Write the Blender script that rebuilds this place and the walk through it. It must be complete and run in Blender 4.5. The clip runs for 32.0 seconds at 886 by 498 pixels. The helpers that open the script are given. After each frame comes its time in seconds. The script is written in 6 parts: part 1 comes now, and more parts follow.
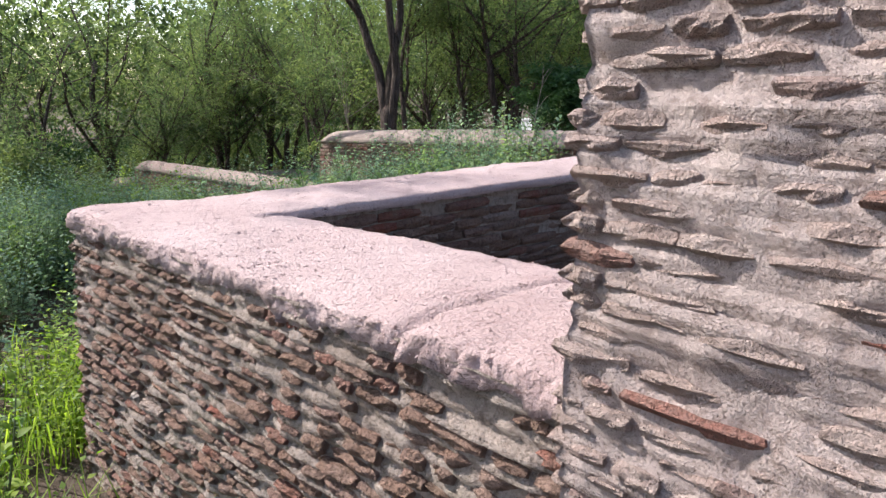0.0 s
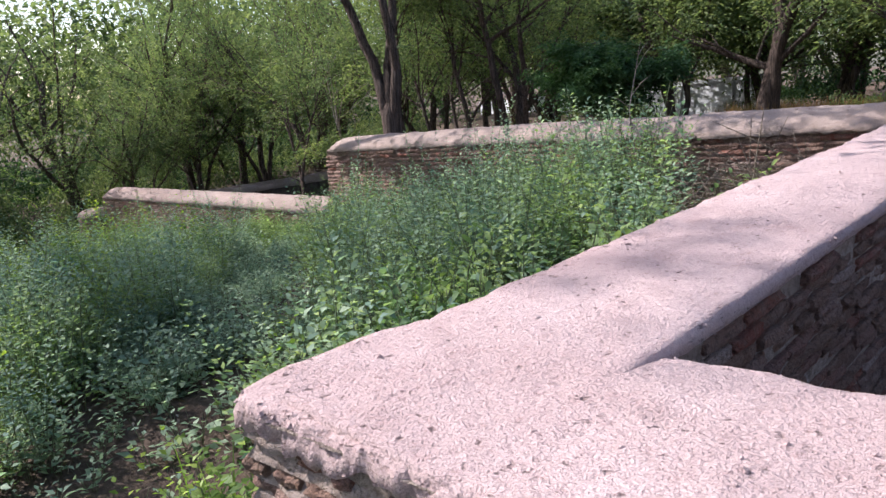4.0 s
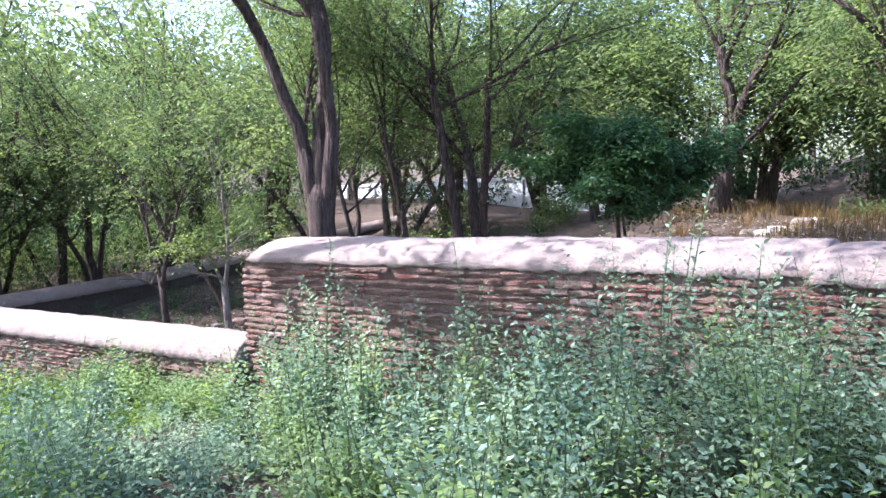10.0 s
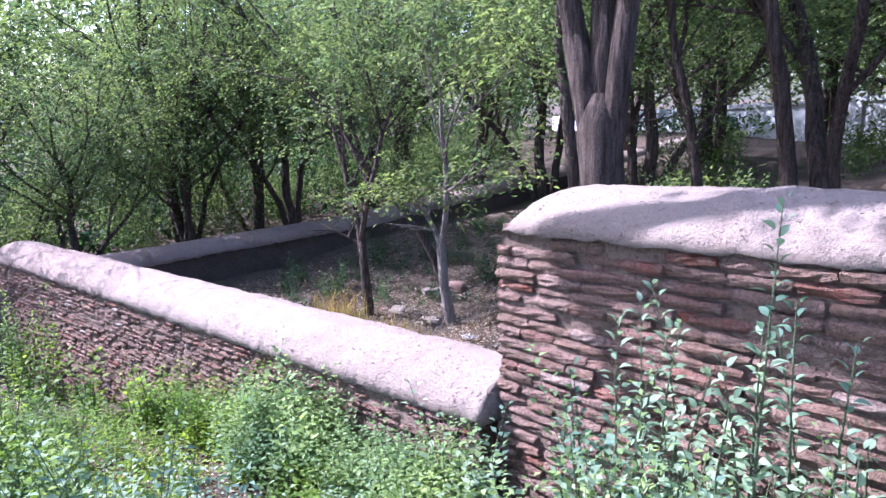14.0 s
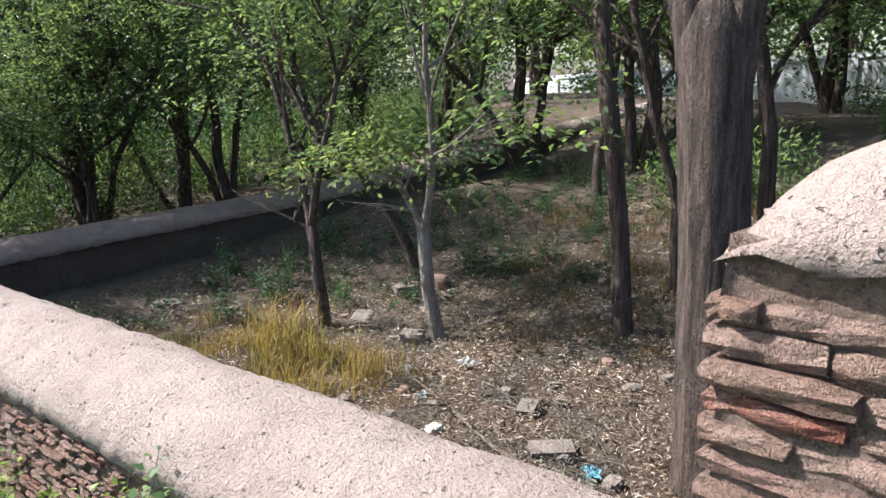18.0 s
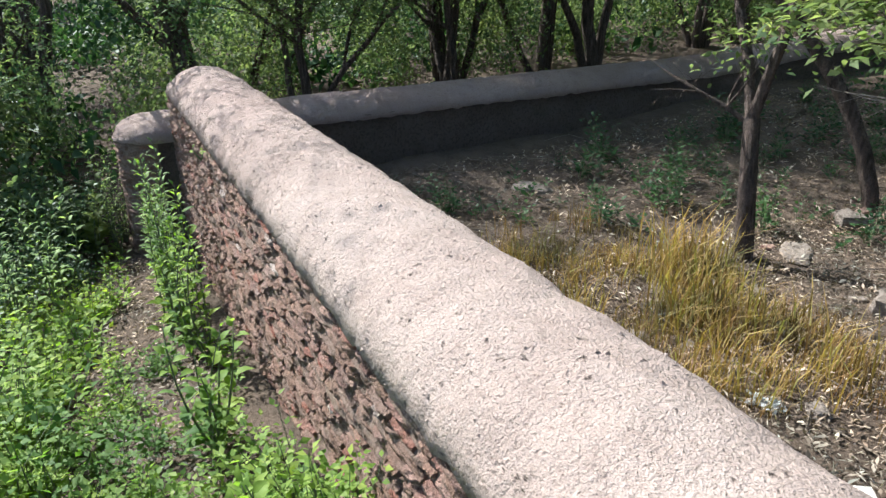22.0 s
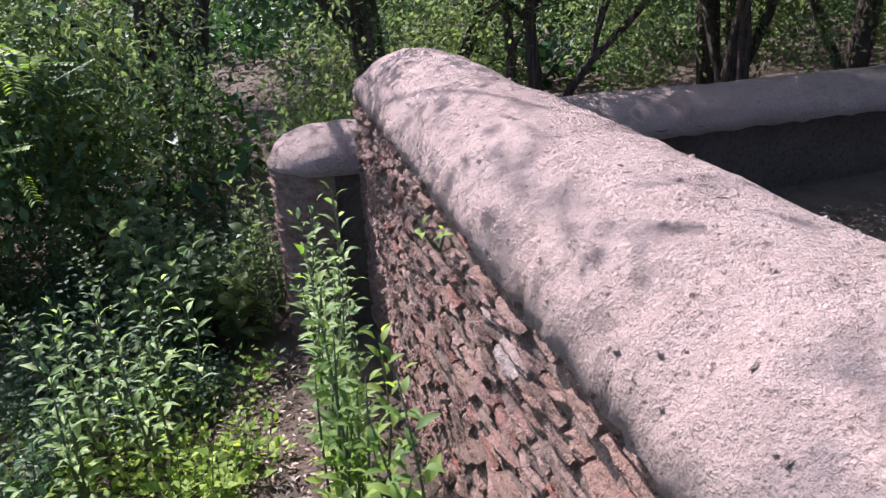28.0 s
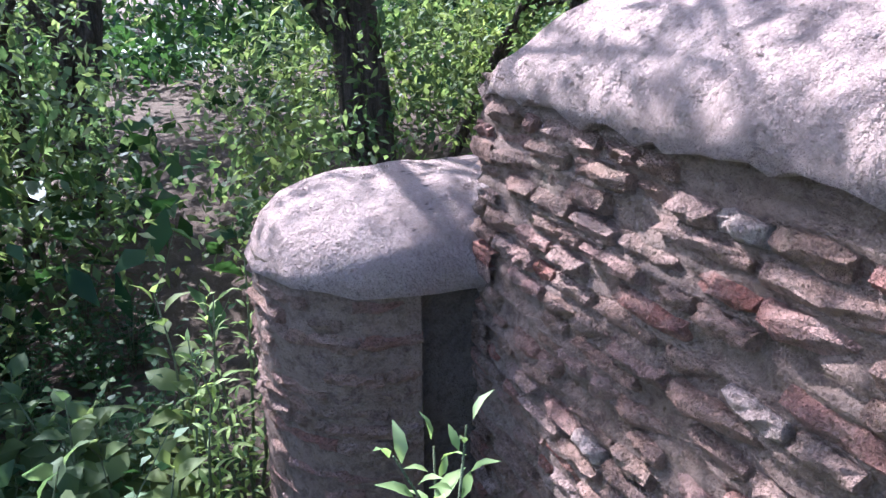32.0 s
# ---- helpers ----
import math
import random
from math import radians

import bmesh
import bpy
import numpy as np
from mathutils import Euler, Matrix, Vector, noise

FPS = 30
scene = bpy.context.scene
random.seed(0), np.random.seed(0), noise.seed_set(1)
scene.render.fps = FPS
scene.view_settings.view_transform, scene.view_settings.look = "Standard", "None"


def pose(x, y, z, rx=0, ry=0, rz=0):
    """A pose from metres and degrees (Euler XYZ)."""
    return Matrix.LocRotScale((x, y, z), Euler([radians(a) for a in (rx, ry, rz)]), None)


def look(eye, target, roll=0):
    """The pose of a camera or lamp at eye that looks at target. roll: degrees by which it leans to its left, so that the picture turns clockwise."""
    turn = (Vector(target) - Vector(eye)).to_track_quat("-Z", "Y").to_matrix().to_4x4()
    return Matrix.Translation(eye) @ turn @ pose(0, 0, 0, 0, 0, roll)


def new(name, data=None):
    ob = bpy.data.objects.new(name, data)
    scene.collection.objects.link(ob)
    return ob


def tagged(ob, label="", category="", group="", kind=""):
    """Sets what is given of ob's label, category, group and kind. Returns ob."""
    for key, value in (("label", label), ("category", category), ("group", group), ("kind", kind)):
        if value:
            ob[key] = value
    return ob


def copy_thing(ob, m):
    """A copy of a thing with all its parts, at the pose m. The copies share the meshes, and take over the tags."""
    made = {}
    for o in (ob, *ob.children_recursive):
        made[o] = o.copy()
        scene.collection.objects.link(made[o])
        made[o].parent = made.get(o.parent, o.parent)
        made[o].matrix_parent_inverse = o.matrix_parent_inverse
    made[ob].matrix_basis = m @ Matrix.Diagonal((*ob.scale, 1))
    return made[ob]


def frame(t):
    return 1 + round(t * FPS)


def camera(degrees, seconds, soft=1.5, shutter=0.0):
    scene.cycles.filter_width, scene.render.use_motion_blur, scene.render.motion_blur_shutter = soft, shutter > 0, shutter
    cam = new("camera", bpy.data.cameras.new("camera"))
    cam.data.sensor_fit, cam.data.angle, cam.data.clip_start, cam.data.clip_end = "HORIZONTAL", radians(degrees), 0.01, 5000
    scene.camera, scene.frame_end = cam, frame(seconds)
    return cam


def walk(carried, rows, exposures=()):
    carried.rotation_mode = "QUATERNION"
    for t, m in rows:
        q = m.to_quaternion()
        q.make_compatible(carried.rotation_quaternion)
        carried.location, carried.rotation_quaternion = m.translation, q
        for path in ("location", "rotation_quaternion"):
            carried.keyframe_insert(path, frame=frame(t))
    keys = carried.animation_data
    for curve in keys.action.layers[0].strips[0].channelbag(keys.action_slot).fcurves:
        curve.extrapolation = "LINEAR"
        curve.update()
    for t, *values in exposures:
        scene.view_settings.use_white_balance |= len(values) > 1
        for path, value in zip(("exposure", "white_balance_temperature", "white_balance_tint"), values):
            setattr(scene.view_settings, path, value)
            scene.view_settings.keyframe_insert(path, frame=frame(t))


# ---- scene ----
cam = camera(62.82, 32.0, soft=1.4)
PATH = [
    (0.0, 3.735, -2.040, 1.437, 78.53, -1.68, 32.38),
    (0.5, 3.547, -1.880, 1.402, 80.11, -3.20, 33.30),
    (1.0, 3.329, -1.737, 1.392, 79.16, -2.81, 34.27),
    (1.5, 3.052, -1.566, 1.399, 79.28, 0.50, 33.51),
    (2.0, 2.889, -1.402, 1.391, 80.76, 0.80, 34.67),
    (2.5, 2.819, -1.339, 1.403, 79.48, 1.12, 34.97),
    (4.5, 1.759, -1.502, 1.548, 77.33, 4.62, 20.26),
    (5.0, 1.302, -1.293, 1.444, 79.50, 4.09, 7.86),
    (5.5, 1.153, -1.263, 1.470, 78.71, 4.07, -0.04),
    (6.0, 1.070, -1.089, 1.434, 79.28, 3.22, -1.97),
    (6.5, 0.908, -0.999, 1.452, 80.63, 3.99, -3.40),
    (7.0, 0.681, -0.768, 1.458, 84.97, 6.22, -3.53),
    (7.5, 0.427, -0.457, 1.398, 85.05, 5.28, -0.36),
    (8.0, -0.093, 0.122, 1.518, 85.07, 3.96, 5.48),
    (8.5, -0.385, 0.372, 1.506, 84.51, 2.88, 11.86),
    (9.0, -0.631, 0.620, 1.547, 83.86, 2.90, 12.56),
    (9.5, -0.756, 0.889, 1.523, 83.69, 2.47, 13.93),
    (10.0, -0.822, 1.200, 1.534, 83.53, 0.34, 14.61),
    (10.5, -1.016, 1.642, 1.551, 82.47, -2.77, 14.57),
    (11.0, -1.258, 2.128, 1.523, 81.47, -1.45, 17.07),
    (11.5, -1.409, 2.473, 1.546, 78.00, 0.09, 20.16),
    (12.0, -1.572, 2.685, 1.429, 78.46, 2.10, 22.26),
    (12.5, -1.889, 2.935, 1.404, 79.88, 1.60, 22.64),
    (13.0, -2.138, 3.225, 1.323, 80.41, 1.10, 24.73),
    (13.5, -2.395, 3.484, 1.277, 80.82, -1.02, 25.16),
    (14.0, -2.590, 3.766, 1.303, 78.72, 1.28, 29.91),
    (14.5, -2.787, 3.980, 1.262, 78.26, 0.07, 33.76),
    (16.5, -3.395, 4.645, 1.218, 78.28, 2.66, 32.08),
    (17.0, -3.579, 4.857, 1.177, 78.39, 1.92, 28.71),
    (17.5, -3.701, 5.061, 1.147, 78.37, 1.78, 26.48),
    (18.0, -3.802, 5.397, 1.043, 76.20, 1.17, 25.99),
    (18.5, -3.991, 5.660, 0.902, 64.96, -4.92, 27.78),
    (19.0, -4.183, 5.883, 0.894, 58.55, -7.33, 33.52),
    (19.5, -4.337, 6.085, 0.894, 60.50, -3.95, 42.00),
    (20.0, -4.474, 6.221, 0.900, 61.96, -0.55, 44.72),
    (20.5, -4.675, 6.278, 0.878, 65.09, 0.23, 44.64),
    (21.0, -4.947, 6.248, 0.860, 64.44, 0.98, 44.18),
    (21.5, -5.074, 6.198, 0.855, 64.18, -0.91, 46.40),
    (22.0, -5.202, 6.155, 0.845, 66.21, 0.44, 51.10),
    (22.5, -5.316, 6.094, 0.832, 65.83, 2.10, 61.34),
    (23.0, -5.477, 6.014, 0.820, 65.88, 1.18, 68.50),
    (23.5, -5.767, 6.015, 0.783, 64.47, -0.73, 70.56),
    (24.0, -5.992, 6.149, 0.726, 63.48, 0.52, 70.75),
    (24.5, -6.231, 6.245, 0.722, 63.62, 3.12, 69.38),
    (25.0, -6.508, 6.315, 0.671, 67.60, 3.48, 69.31),
    (25.5, -6.717, 6.352, 0.669, 67.81, 2.53, 65.02),
    (27.5, -7.298, 6.711, 0.448, 70.53, 0.80, 63.24),
    (28.0, -7.543, 6.824, 0.407, 66.35, 2.43, 62.94),
    (28.5, -7.821, 6.837, 0.326, 66.03, 3.80, 63.13),
    (29.0, -8.076, 6.841, 0.308, 66.71, 3.72, 63.11),
    (29.5, -8.308, 6.906, 0.267, 68.98, 2.49, 63.31),
    (30.0, -8.539, 6.968, 0.226, 70.47, 0.50, 63.65),
    (30.5, -8.803, 7.014, 0.155, 70.84, 0.41, 62.38),
    (31.0, -9.059, 7.099, 0.064, 71.13, 2.16, 59.68),
    (31.5, -9.288, 7.130, -0.049, 71.47, 0.45, 59.15),
    (32.0, -9.528, 7.097, -0.022, 69.38, 0.06, 55.57),
]
walk(cam, [(r[0], pose(*r[1:])) for r in PATH], exposures=[(0.0, 0.83, 6350, 9), (1.0, 0.77, 6250, 14), (4.5, 0.82, 6250, 15), (6.5, 0.74, 6250, 16), (8.0, 1.38, 6000, 19), (9.5, 1.85, 5650, 19), (11.0, 1.87, 5500, 18), (12.0, 1.80, 5350, 18), (14.0, 1.70, 5250, 26), (17.0, 1.40, 6000, 6), (18.0, 1.36, 6000, 6), (19.0, 1.18, 6050, 8), (20.5, 1.29, 6050, 2), (22.0, 1.40, 5950, 2), (24.0, 1.55, 5750, 15), (25.5, 1.46, 5600, 22), (28.0, 1.46, 5850, 22), (29.0, 1.58, 5750, 24), (30.0, 1.70, 5550, 26), (31.0, 1.78, 5400, 22), (32.0, 2.25, 5320, 18)])

# ---- world and sun ----
SUN_TO = Vector((-0.98, -0.17, 0.90)).normalized()
world = bpy.data.worlds.new("world")
scene.world = world
world.use_nodes = True
wn = world.node_tree.nodes
wl = world.node_tree.links
sky = wn.new("ShaderNodeTexSky")
sky.sky_type = "NISHITA"
sky.sun_disc = False
sky.sun_elevation = math.asin(SUN_TO.z)
sky.sun_rotation = math.atan2(SUN_TO.x, SUN_TO.y)
sky.dust_density = 2.0
wl.new(sky.outputs[0], wn["Background"].inputs[0])
wn["Background"].inputs[1].default_value = 0.15
sun_data = bpy.data.lights.new("sun", "SUN")
sun_data.energy = 5.0
sun_data.angle = radians(0.6)
sun_data.color = (1.0, 0.96, 0.90)
sun = new("sun", sun_data)
sun.matrix_world = look(SUN_TO * 60, (0, 0, 0))


# ---- materials ----
def mat(name, rough=0.9):
    m = bpy.data.materials.new(name)
    m.use_nodes = True
    nt = m.node_tree
    b = nt.nodes["Principled BSDF"]
    b.inputs["Roughness"].default_value = rough
    b.inputs["Specular IOR Level"].default_value = 0.25
    return m, nt, b


def node(nt, kind, **values):
    n = nt.nodes.new(kind)
    for k, v in values.items():
        n.inputs[k.replace("_", " ")].default_value = v
    return n


def ramp(nt, fac, stops):
    n = nt.nodes.new("ShaderNodeValToRGB")
    el = n.color_ramp.elements
    while len(el) < len(stops):
        el.new(0.5)
    for e, (p, c) in zip(el, stops):
        e.position = p
        e.color = (*c, 1)
    nt.links.new(fac, n.inputs[0])
    return n.outputs[0]


def mix(nt, fac, a, b, mode="MIX"):
    n = nt.nodes.new("ShaderNodeMix")
    n.data_type = "RGBA"
    n.blend_type = mode
    for sock, v in ((n.inputs[0], fac), (n.inputs[6], a), (n.inputs[7], b)):
        if isinstance(v, (float, int)):
            sock.default_value = v
        elif isinstance(v, tuple):
            sock.default_value = (*v, 1)
        else:
            nt.links.new(v, sock)
    return n.outputs[2]


def noise_fac(nt, scale, detail=4.0, rough=0.55, coord=None, squash=None):
    if coord is None:
        coord = nt.nodes.new("ShaderNodeTexCoord").outputs["Object"]
    if squash is not None:
        mp = nt.nodes.new("ShaderNodeMapping")
        mp.inputs["Scale"].default_value = squash
        nt.links.new(coord, mp.inputs[0])
        coord = mp.outputs[0]
    n = node(nt, "ShaderNodeTexNoise", Scale=scale, Detail=detail, Roughness=rough)
    nt.links.new(coord, n.inputs["Vector"])
    return n.outputs["Fac"]


def bump(nt, b, heights, strength=1.0):
    last = None
    for h, d in heights:
        n = nt.nodes.new("ShaderNodeBump")
        n.inputs["Strength"].default_value = strength
        n.inputs["Distance"].default_value = d
        nt.links.new(h, n.inputs["Height"])
        if last is not None:
            nt.links.new(last, n.inputs["Normal"])
        last = n.outputs[0]
    nt.links.new(last, b.inputs["Normal"])


def geo_pos(nt):
    return nt.nodes.new("ShaderNodeNewGeometry").outputs["Position"]


def plaster_mat(name, base, pale, dark, grit=1.0, worn=None):
    m, nt, b = mat(name, 0.92)
    p = geo_pos(nt)
    big = noise_fac(nt, 1.7, 5, 0.6, p)
    mid = noise_fac(nt, 9.0, 5, 0.65, p)
    fine = noise_fac(nt, 60.0, 6, 0.72, p)
    sand = noise_fac(nt, 220.0, 3, 0.6, p)
    c = ramp(nt, big, [(0.3, base), (0.7, pale)])
    c = mix(nt, ramp(nt, mid, [(0.50, (0, 0, 0)), (0.75, (0.38, 0.38, 0.38))]), c, dark)
    c = mix(nt, ramp(nt, fine, [(0.33, (0.55, 0.55, 0.55)), (0.46, (0, 0, 0))]), c, dark)
    c = mix(nt, ramp(nt, sand, [(0.36, (0.28, 0.28, 0.28)), (0.54, (0, 0, 0))]), c, dark)
    # short flaked scars, gathered in patches
    v = node(nt, "ShaderNodeTexVoronoi", Scale=30.0, Randomness=1.0)
    warp = mix(nt, 0.10, p, node(nt, "ShaderNodeTexNoise", Scale=18.0, Detail=4.0).outputs["Color"])
    nt.links.new(warp, v.inputs["Vector"])
    pits = ramp(nt, v.outputs["Distance"], [(0.04, (0, 0, 0)), (0.22, (1, 1, 1))])
    where = ramp(nt, noise_fac(nt, 6.0, 4, 0.65, p), [(0.46, (0, 0, 0)), (0.58, (1, 1, 1))])
    pit = mix(nt, 1.0, pits, where, "LIGHTEN")
    few = ramp(nt, v.outputs["Color"], [(0.44, (1, 1, 1)), (0.50, (0, 0, 0))])
    pit = mix(nt, 1.0, pit, few, "LIGHTEN")
    c = mix(nt, ramp(nt, pit, [(0.0, (0.9, 0.9, 0.9)), (1.0, (0, 0, 0))]), c, tuple(q * 0.45 for q in dark))
    grain = ramp(nt, noise_fac(nt, 75.0, 4, 0.65, p), [(0.36, (0, 0, 0)), (0.60, (1, 1, 1))])
    coarse = ramp(nt, noise_fac(nt, 24.0, 5, 0.6, p), [(0.36, (0, 0, 0)), (0.50, (1, 1, 1))])
    coarse = mix(nt, ramp(nt, noise_fac(nt, 2.2, 4, 0.6, p), [(0.40, (0, 0, 0)), (0.56, (1, 1, 1))]), (1.0, 1.0, 1.0), coarse)
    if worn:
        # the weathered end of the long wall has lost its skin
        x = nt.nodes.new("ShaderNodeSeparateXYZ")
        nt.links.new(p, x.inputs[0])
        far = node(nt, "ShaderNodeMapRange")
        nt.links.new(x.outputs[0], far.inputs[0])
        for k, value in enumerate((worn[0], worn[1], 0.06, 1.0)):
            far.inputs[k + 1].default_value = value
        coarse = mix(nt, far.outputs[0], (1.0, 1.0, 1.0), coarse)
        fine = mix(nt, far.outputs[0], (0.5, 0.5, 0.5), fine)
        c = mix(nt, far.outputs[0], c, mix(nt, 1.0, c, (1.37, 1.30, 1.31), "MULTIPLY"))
    nt.links.new(c, b.inputs["Base Color"])
    bump(nt, b, [(coarse, 0.002 + 0.15 * (grit - 1.0)), (mid, 0.011 * grit), (fine, 0.011 + 0.14 * (grit - 1.0)), (sand, 0.004 * grit), (pit, 0.014), (grain, 0.003 * grit)])
    return m


plaster_flat = plaster_mat("lime_plaster_flat", (0.53, 0.38, 0.37), (0.66, 0.505, 0.495), (0.32, 0.20, 0.19))
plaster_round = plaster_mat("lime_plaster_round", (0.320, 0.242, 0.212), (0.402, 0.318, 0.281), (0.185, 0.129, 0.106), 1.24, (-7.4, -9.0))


def brick_mat(name, piece, dust=0.0):
    m, nt, b = mat(name, 0.95)
    p = geo_pos(nt)
    if piece:
        rnd = nt.nodes.new("ShaderNodeObjectInfo").outputs["Random"]
    else:
        rnd = nt.nodes.new("ShaderNodeNewGeometry").outputs["Random Per Island"]
    c = ramp(nt, rnd, [(0.0, (0.30, 0.20, 0.15)), (0.22, (0.36, 0.23, 0.175)), (0.45, (0.25, 0.165, 0.125)),
                       (0.62, (0.40, 0.285, 0.235)), (0.76, (0.34, 0.21, 0.175)), (0.86, (0.34, 0.175, 0.14)), (0.91, (0.35, 0.135, 0.095)), (0.955, (0.32, 0.18, 0.14)), (1.0, (0.60, 0.54, 0.49))])
    mid = noise_fac(nt, 14.0, 6, 0.7, p)
    fine = noise_fac(nt, 70.0, 5, 0.7, p)
    lichen = noise_fac(nt, 5.0, 5, 0.65, p)
    c = mix(nt, ramp(nt, mid, [(0.42, (0, 0, 0)), (0.66, (0.7, 0.7, 0.7))]), c, (0.40, 0.30, 0.25))
    c = mix(nt, ramp(nt, lichen, [(0.56, (0, 0, 0)), (0.72, (0.55, 0.55, 0.55))]), c, (0.15, 0.125, 0.075))
    c = mix(nt, ramp(nt, fine, [(0.38, (0.55, 0.55, 0.55)), (0.52, (0, 0, 0))]), c, (0.13, 0.085, 0.065))
    c = mix(nt, 1.0, c, (0.90, 0.83, 0.83), "MULTIPLY")
    if dust:
        # most bricks wear a film of lime, a few are bare red and a few quite white
        film = ramp(nt, rnd, [(0.0, (dust, dust, dust)), (0.80, (dust, dust, dust)), (0.84, (0.12, 0.12, 0.12)), (0.91, (0.12, 0.12, 0.12)), (0.95, (dust, dust, dust))])
        c = mix(nt, film, c, mix(nt, ramp(nt, mid, [(0.4, (0, 0, 0)), (0.65, (1, 1, 1))]), (0.50, 0.385, 0.355), (0.62, 0.51, 0.48)))
    nt.links.new(c, b.inputs["Base Color"])
    bump(nt, b, [(mid, 0.06), (fine, 0.032), (noise_fac(nt, 180.0, 3, 0.6, p), 0.006)])
    return m


brick_piece = brick_mat("old_brick", True)
brick_joined = brick_mat("old_brick_rows", False)
limed_piece = brick_mat("limed_brick", True, 0.6)
limed_joined = brick_mat("limed_brick_rows", False, 0.6)


def mortar_mat(name, shades):
    m, nt, b = mat(name, 0.97)
    p = geo_pos(nt)
    big = noise_fac(nt, 3.0, 5, 0.6, p)
    fine = noise_fac(nt, 40.0, 6, 0.75, p)
    c = ramp(nt, big, [(0.3, shades[0]), (0.55, shades[1]), (0.75, shades[2])])
    c = mix(nt, ramp(nt, fine, [(0.38, (0.7, 0.7, 0.7)), (0.52, (0, 0, 0))]), c, shades[3])
    nt.links.new(c, b.inputs["Base Color"])
    bump(nt, b, [(fine, 0.03), (noise_fac(nt, 130.0, 3, 0.6, p), 0.006)])
    return m


mortar = mortar_mat("old_mortar", ((0.21, 0.14, 0.11), (0.30, 0.21, 0.17), (0.235, 0.18, 0.125), (0.115, 0.07, 0.055)))
mortar_limed = mortar_mat("limed_mortar", ((0.36, 0.28, 0.24), (0.47, 0.375, 0.33), (0.34, 0.285, 0.22), (0.20, 0.145, 0.12)))
# a darker mortar, for the two straight cores of wall_7
mortar_dark = mortar_mat("dark_mortar", ((0.10, 0.075, 0.065), (0.14, 0.105, 0.09), (0.085, 0.07, 0.055), (0.055, 0.04, 0.034)))
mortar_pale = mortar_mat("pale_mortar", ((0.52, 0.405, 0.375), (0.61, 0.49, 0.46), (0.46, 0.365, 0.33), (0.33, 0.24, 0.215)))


def earth_mat():
    m, nt, b = mat("dry_earth", 0.98)
    p = geo_pos(nt)
    big = noise_fac(nt, 0.5, 4, 0.6, p)
    mid = noise_fac(nt, 5.0, 6, 0.7, p)
    fine = noise_fac(nt, 45.0, 6, 0.75, p)
    c = ramp(nt, big, [(0.35, (0.096, 0.067, 0.050)), (0.65, (0.148, 0.105, 0.080))])
    c = mix(nt, ramp(nt, mid, [(0.45, (0, 0, 0)), (0.7, (0.7, 0.7, 0.7))]), c, (0.047, 0.035, 0.025))
    c = mix(nt, ramp(nt, fine, [(0.52, (0, 0, 0)), (0.70, (0.6, 0.6, 0.6))]), c, (0.20, 0.155, 0.12))
    nt.links.new(c, b.inputs["Base Color"])
    bump(nt, b, [(mid, 0.06), (fine, 0.025)])
    return m


earth = earth_mat()


def leaf_mat(name, stops, trans=0.45, gloss=0.6, warm=(1.7, 1.5, 0.8), glow=(1.15, 1.3, 0.55)):
    m, nt, b = mat(name, gloss)
    b.inputs["Specular IOR Level"].default_value = 0.2
    rnd = nt.nodes.new("ShaderNodeNewGeometry").outputs["Random Per Island"]
    c = ramp(nt, rnd, stops)
    # warm lighter patches at random, partly in place of sunlit clumps
    patch = noise_fac(nt, 1.1, 3, 0.6, geo_pos(nt))
    c = mix(nt, ramp(nt, patch, [(0.35, (0, 0, 0)), (0.65, (0.8, 0.8, 0.8))]), c, mix(nt, 1.0, c, warm, "MULTIPLY"))
    # cool dark patches: shade between leaf clumps, put into the colour
    clump = noise_fac(nt, 2.2, 3, 0.6, geo_pos(nt))
    c = mix(nt, ramp(nt, clump, [(0.38, (0.8, 0.8, 0.8)), (0.52, (0, 0, 0))]), c, mix(nt, 1.0, c, (0.42, 0.56, 0.62), "MULTIPLY"))
    nt.links.new(c, b.inputs["Base Color"])
    tr = nt.nodes.new("ShaderNodeBsdfTranslucent")
    nt.links.new(mix(nt, 1.0, c, glow, "MULTIPLY"), tr.inputs[0])
    ms = nt.nodes.new("ShaderNodeMixShader")
    ms.inputs[0].default_value = trans
    nt.links.new(b.outputs[0], ms.inputs[1])
    nt.links.new(tr.outputs[0], ms.inputs[2])
    nt.links.new(ms.outputs[0], nt.nodes["Material Output"].inputs[0])
    return m


leaf_tree = leaf_mat("tree_leaf", [(0, (0.090, 0.132, 0.064)), (0.55, (0.123, 0.168, 0.085)), (1, (0.170, 0.214, 0.114))], 0.58, 0.6, (1.7, 1.5, 0.98), (1.14, 1.19, 0.82))
# a dark green; in the wood's depths it also stands in for shade
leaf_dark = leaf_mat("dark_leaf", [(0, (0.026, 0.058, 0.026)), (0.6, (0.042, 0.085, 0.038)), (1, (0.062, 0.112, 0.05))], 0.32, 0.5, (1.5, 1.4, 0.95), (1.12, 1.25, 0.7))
leaf_bush = leaf_mat("bush_leaf", [(0, (0.045, 0.095, 0.045)), (0.6, (0.065, 0.125, 0.058)), (1, (0.09, 0.155, 0.075))], 0.4, 0.45, (1.3, 1.25, 0.95), (1.12, 1.25, 0.7))
leaf_golden = leaf_mat("golden_grass", [(0, (0.20, 0.115, 0.055)), (0.4, (0.27, 0.175, 0.075)), (0.75, (0.36, 0.255, 0.115)), (1, (0.24, 0.22, 0.09))], 0.35, 0.9, (1.2, 1.15, 0.95))
leaf_weed = leaf_mat("weed_leaf", [(0, (0.17, 0.245, 0.17)), (0.5, (0.26, 0.345, 0.25)), (1, (0.38, 0.46, 0.35))], 0.46, 0.6, (1.35, 1.3, 1.1), (1.05, 1.18, 0.85))
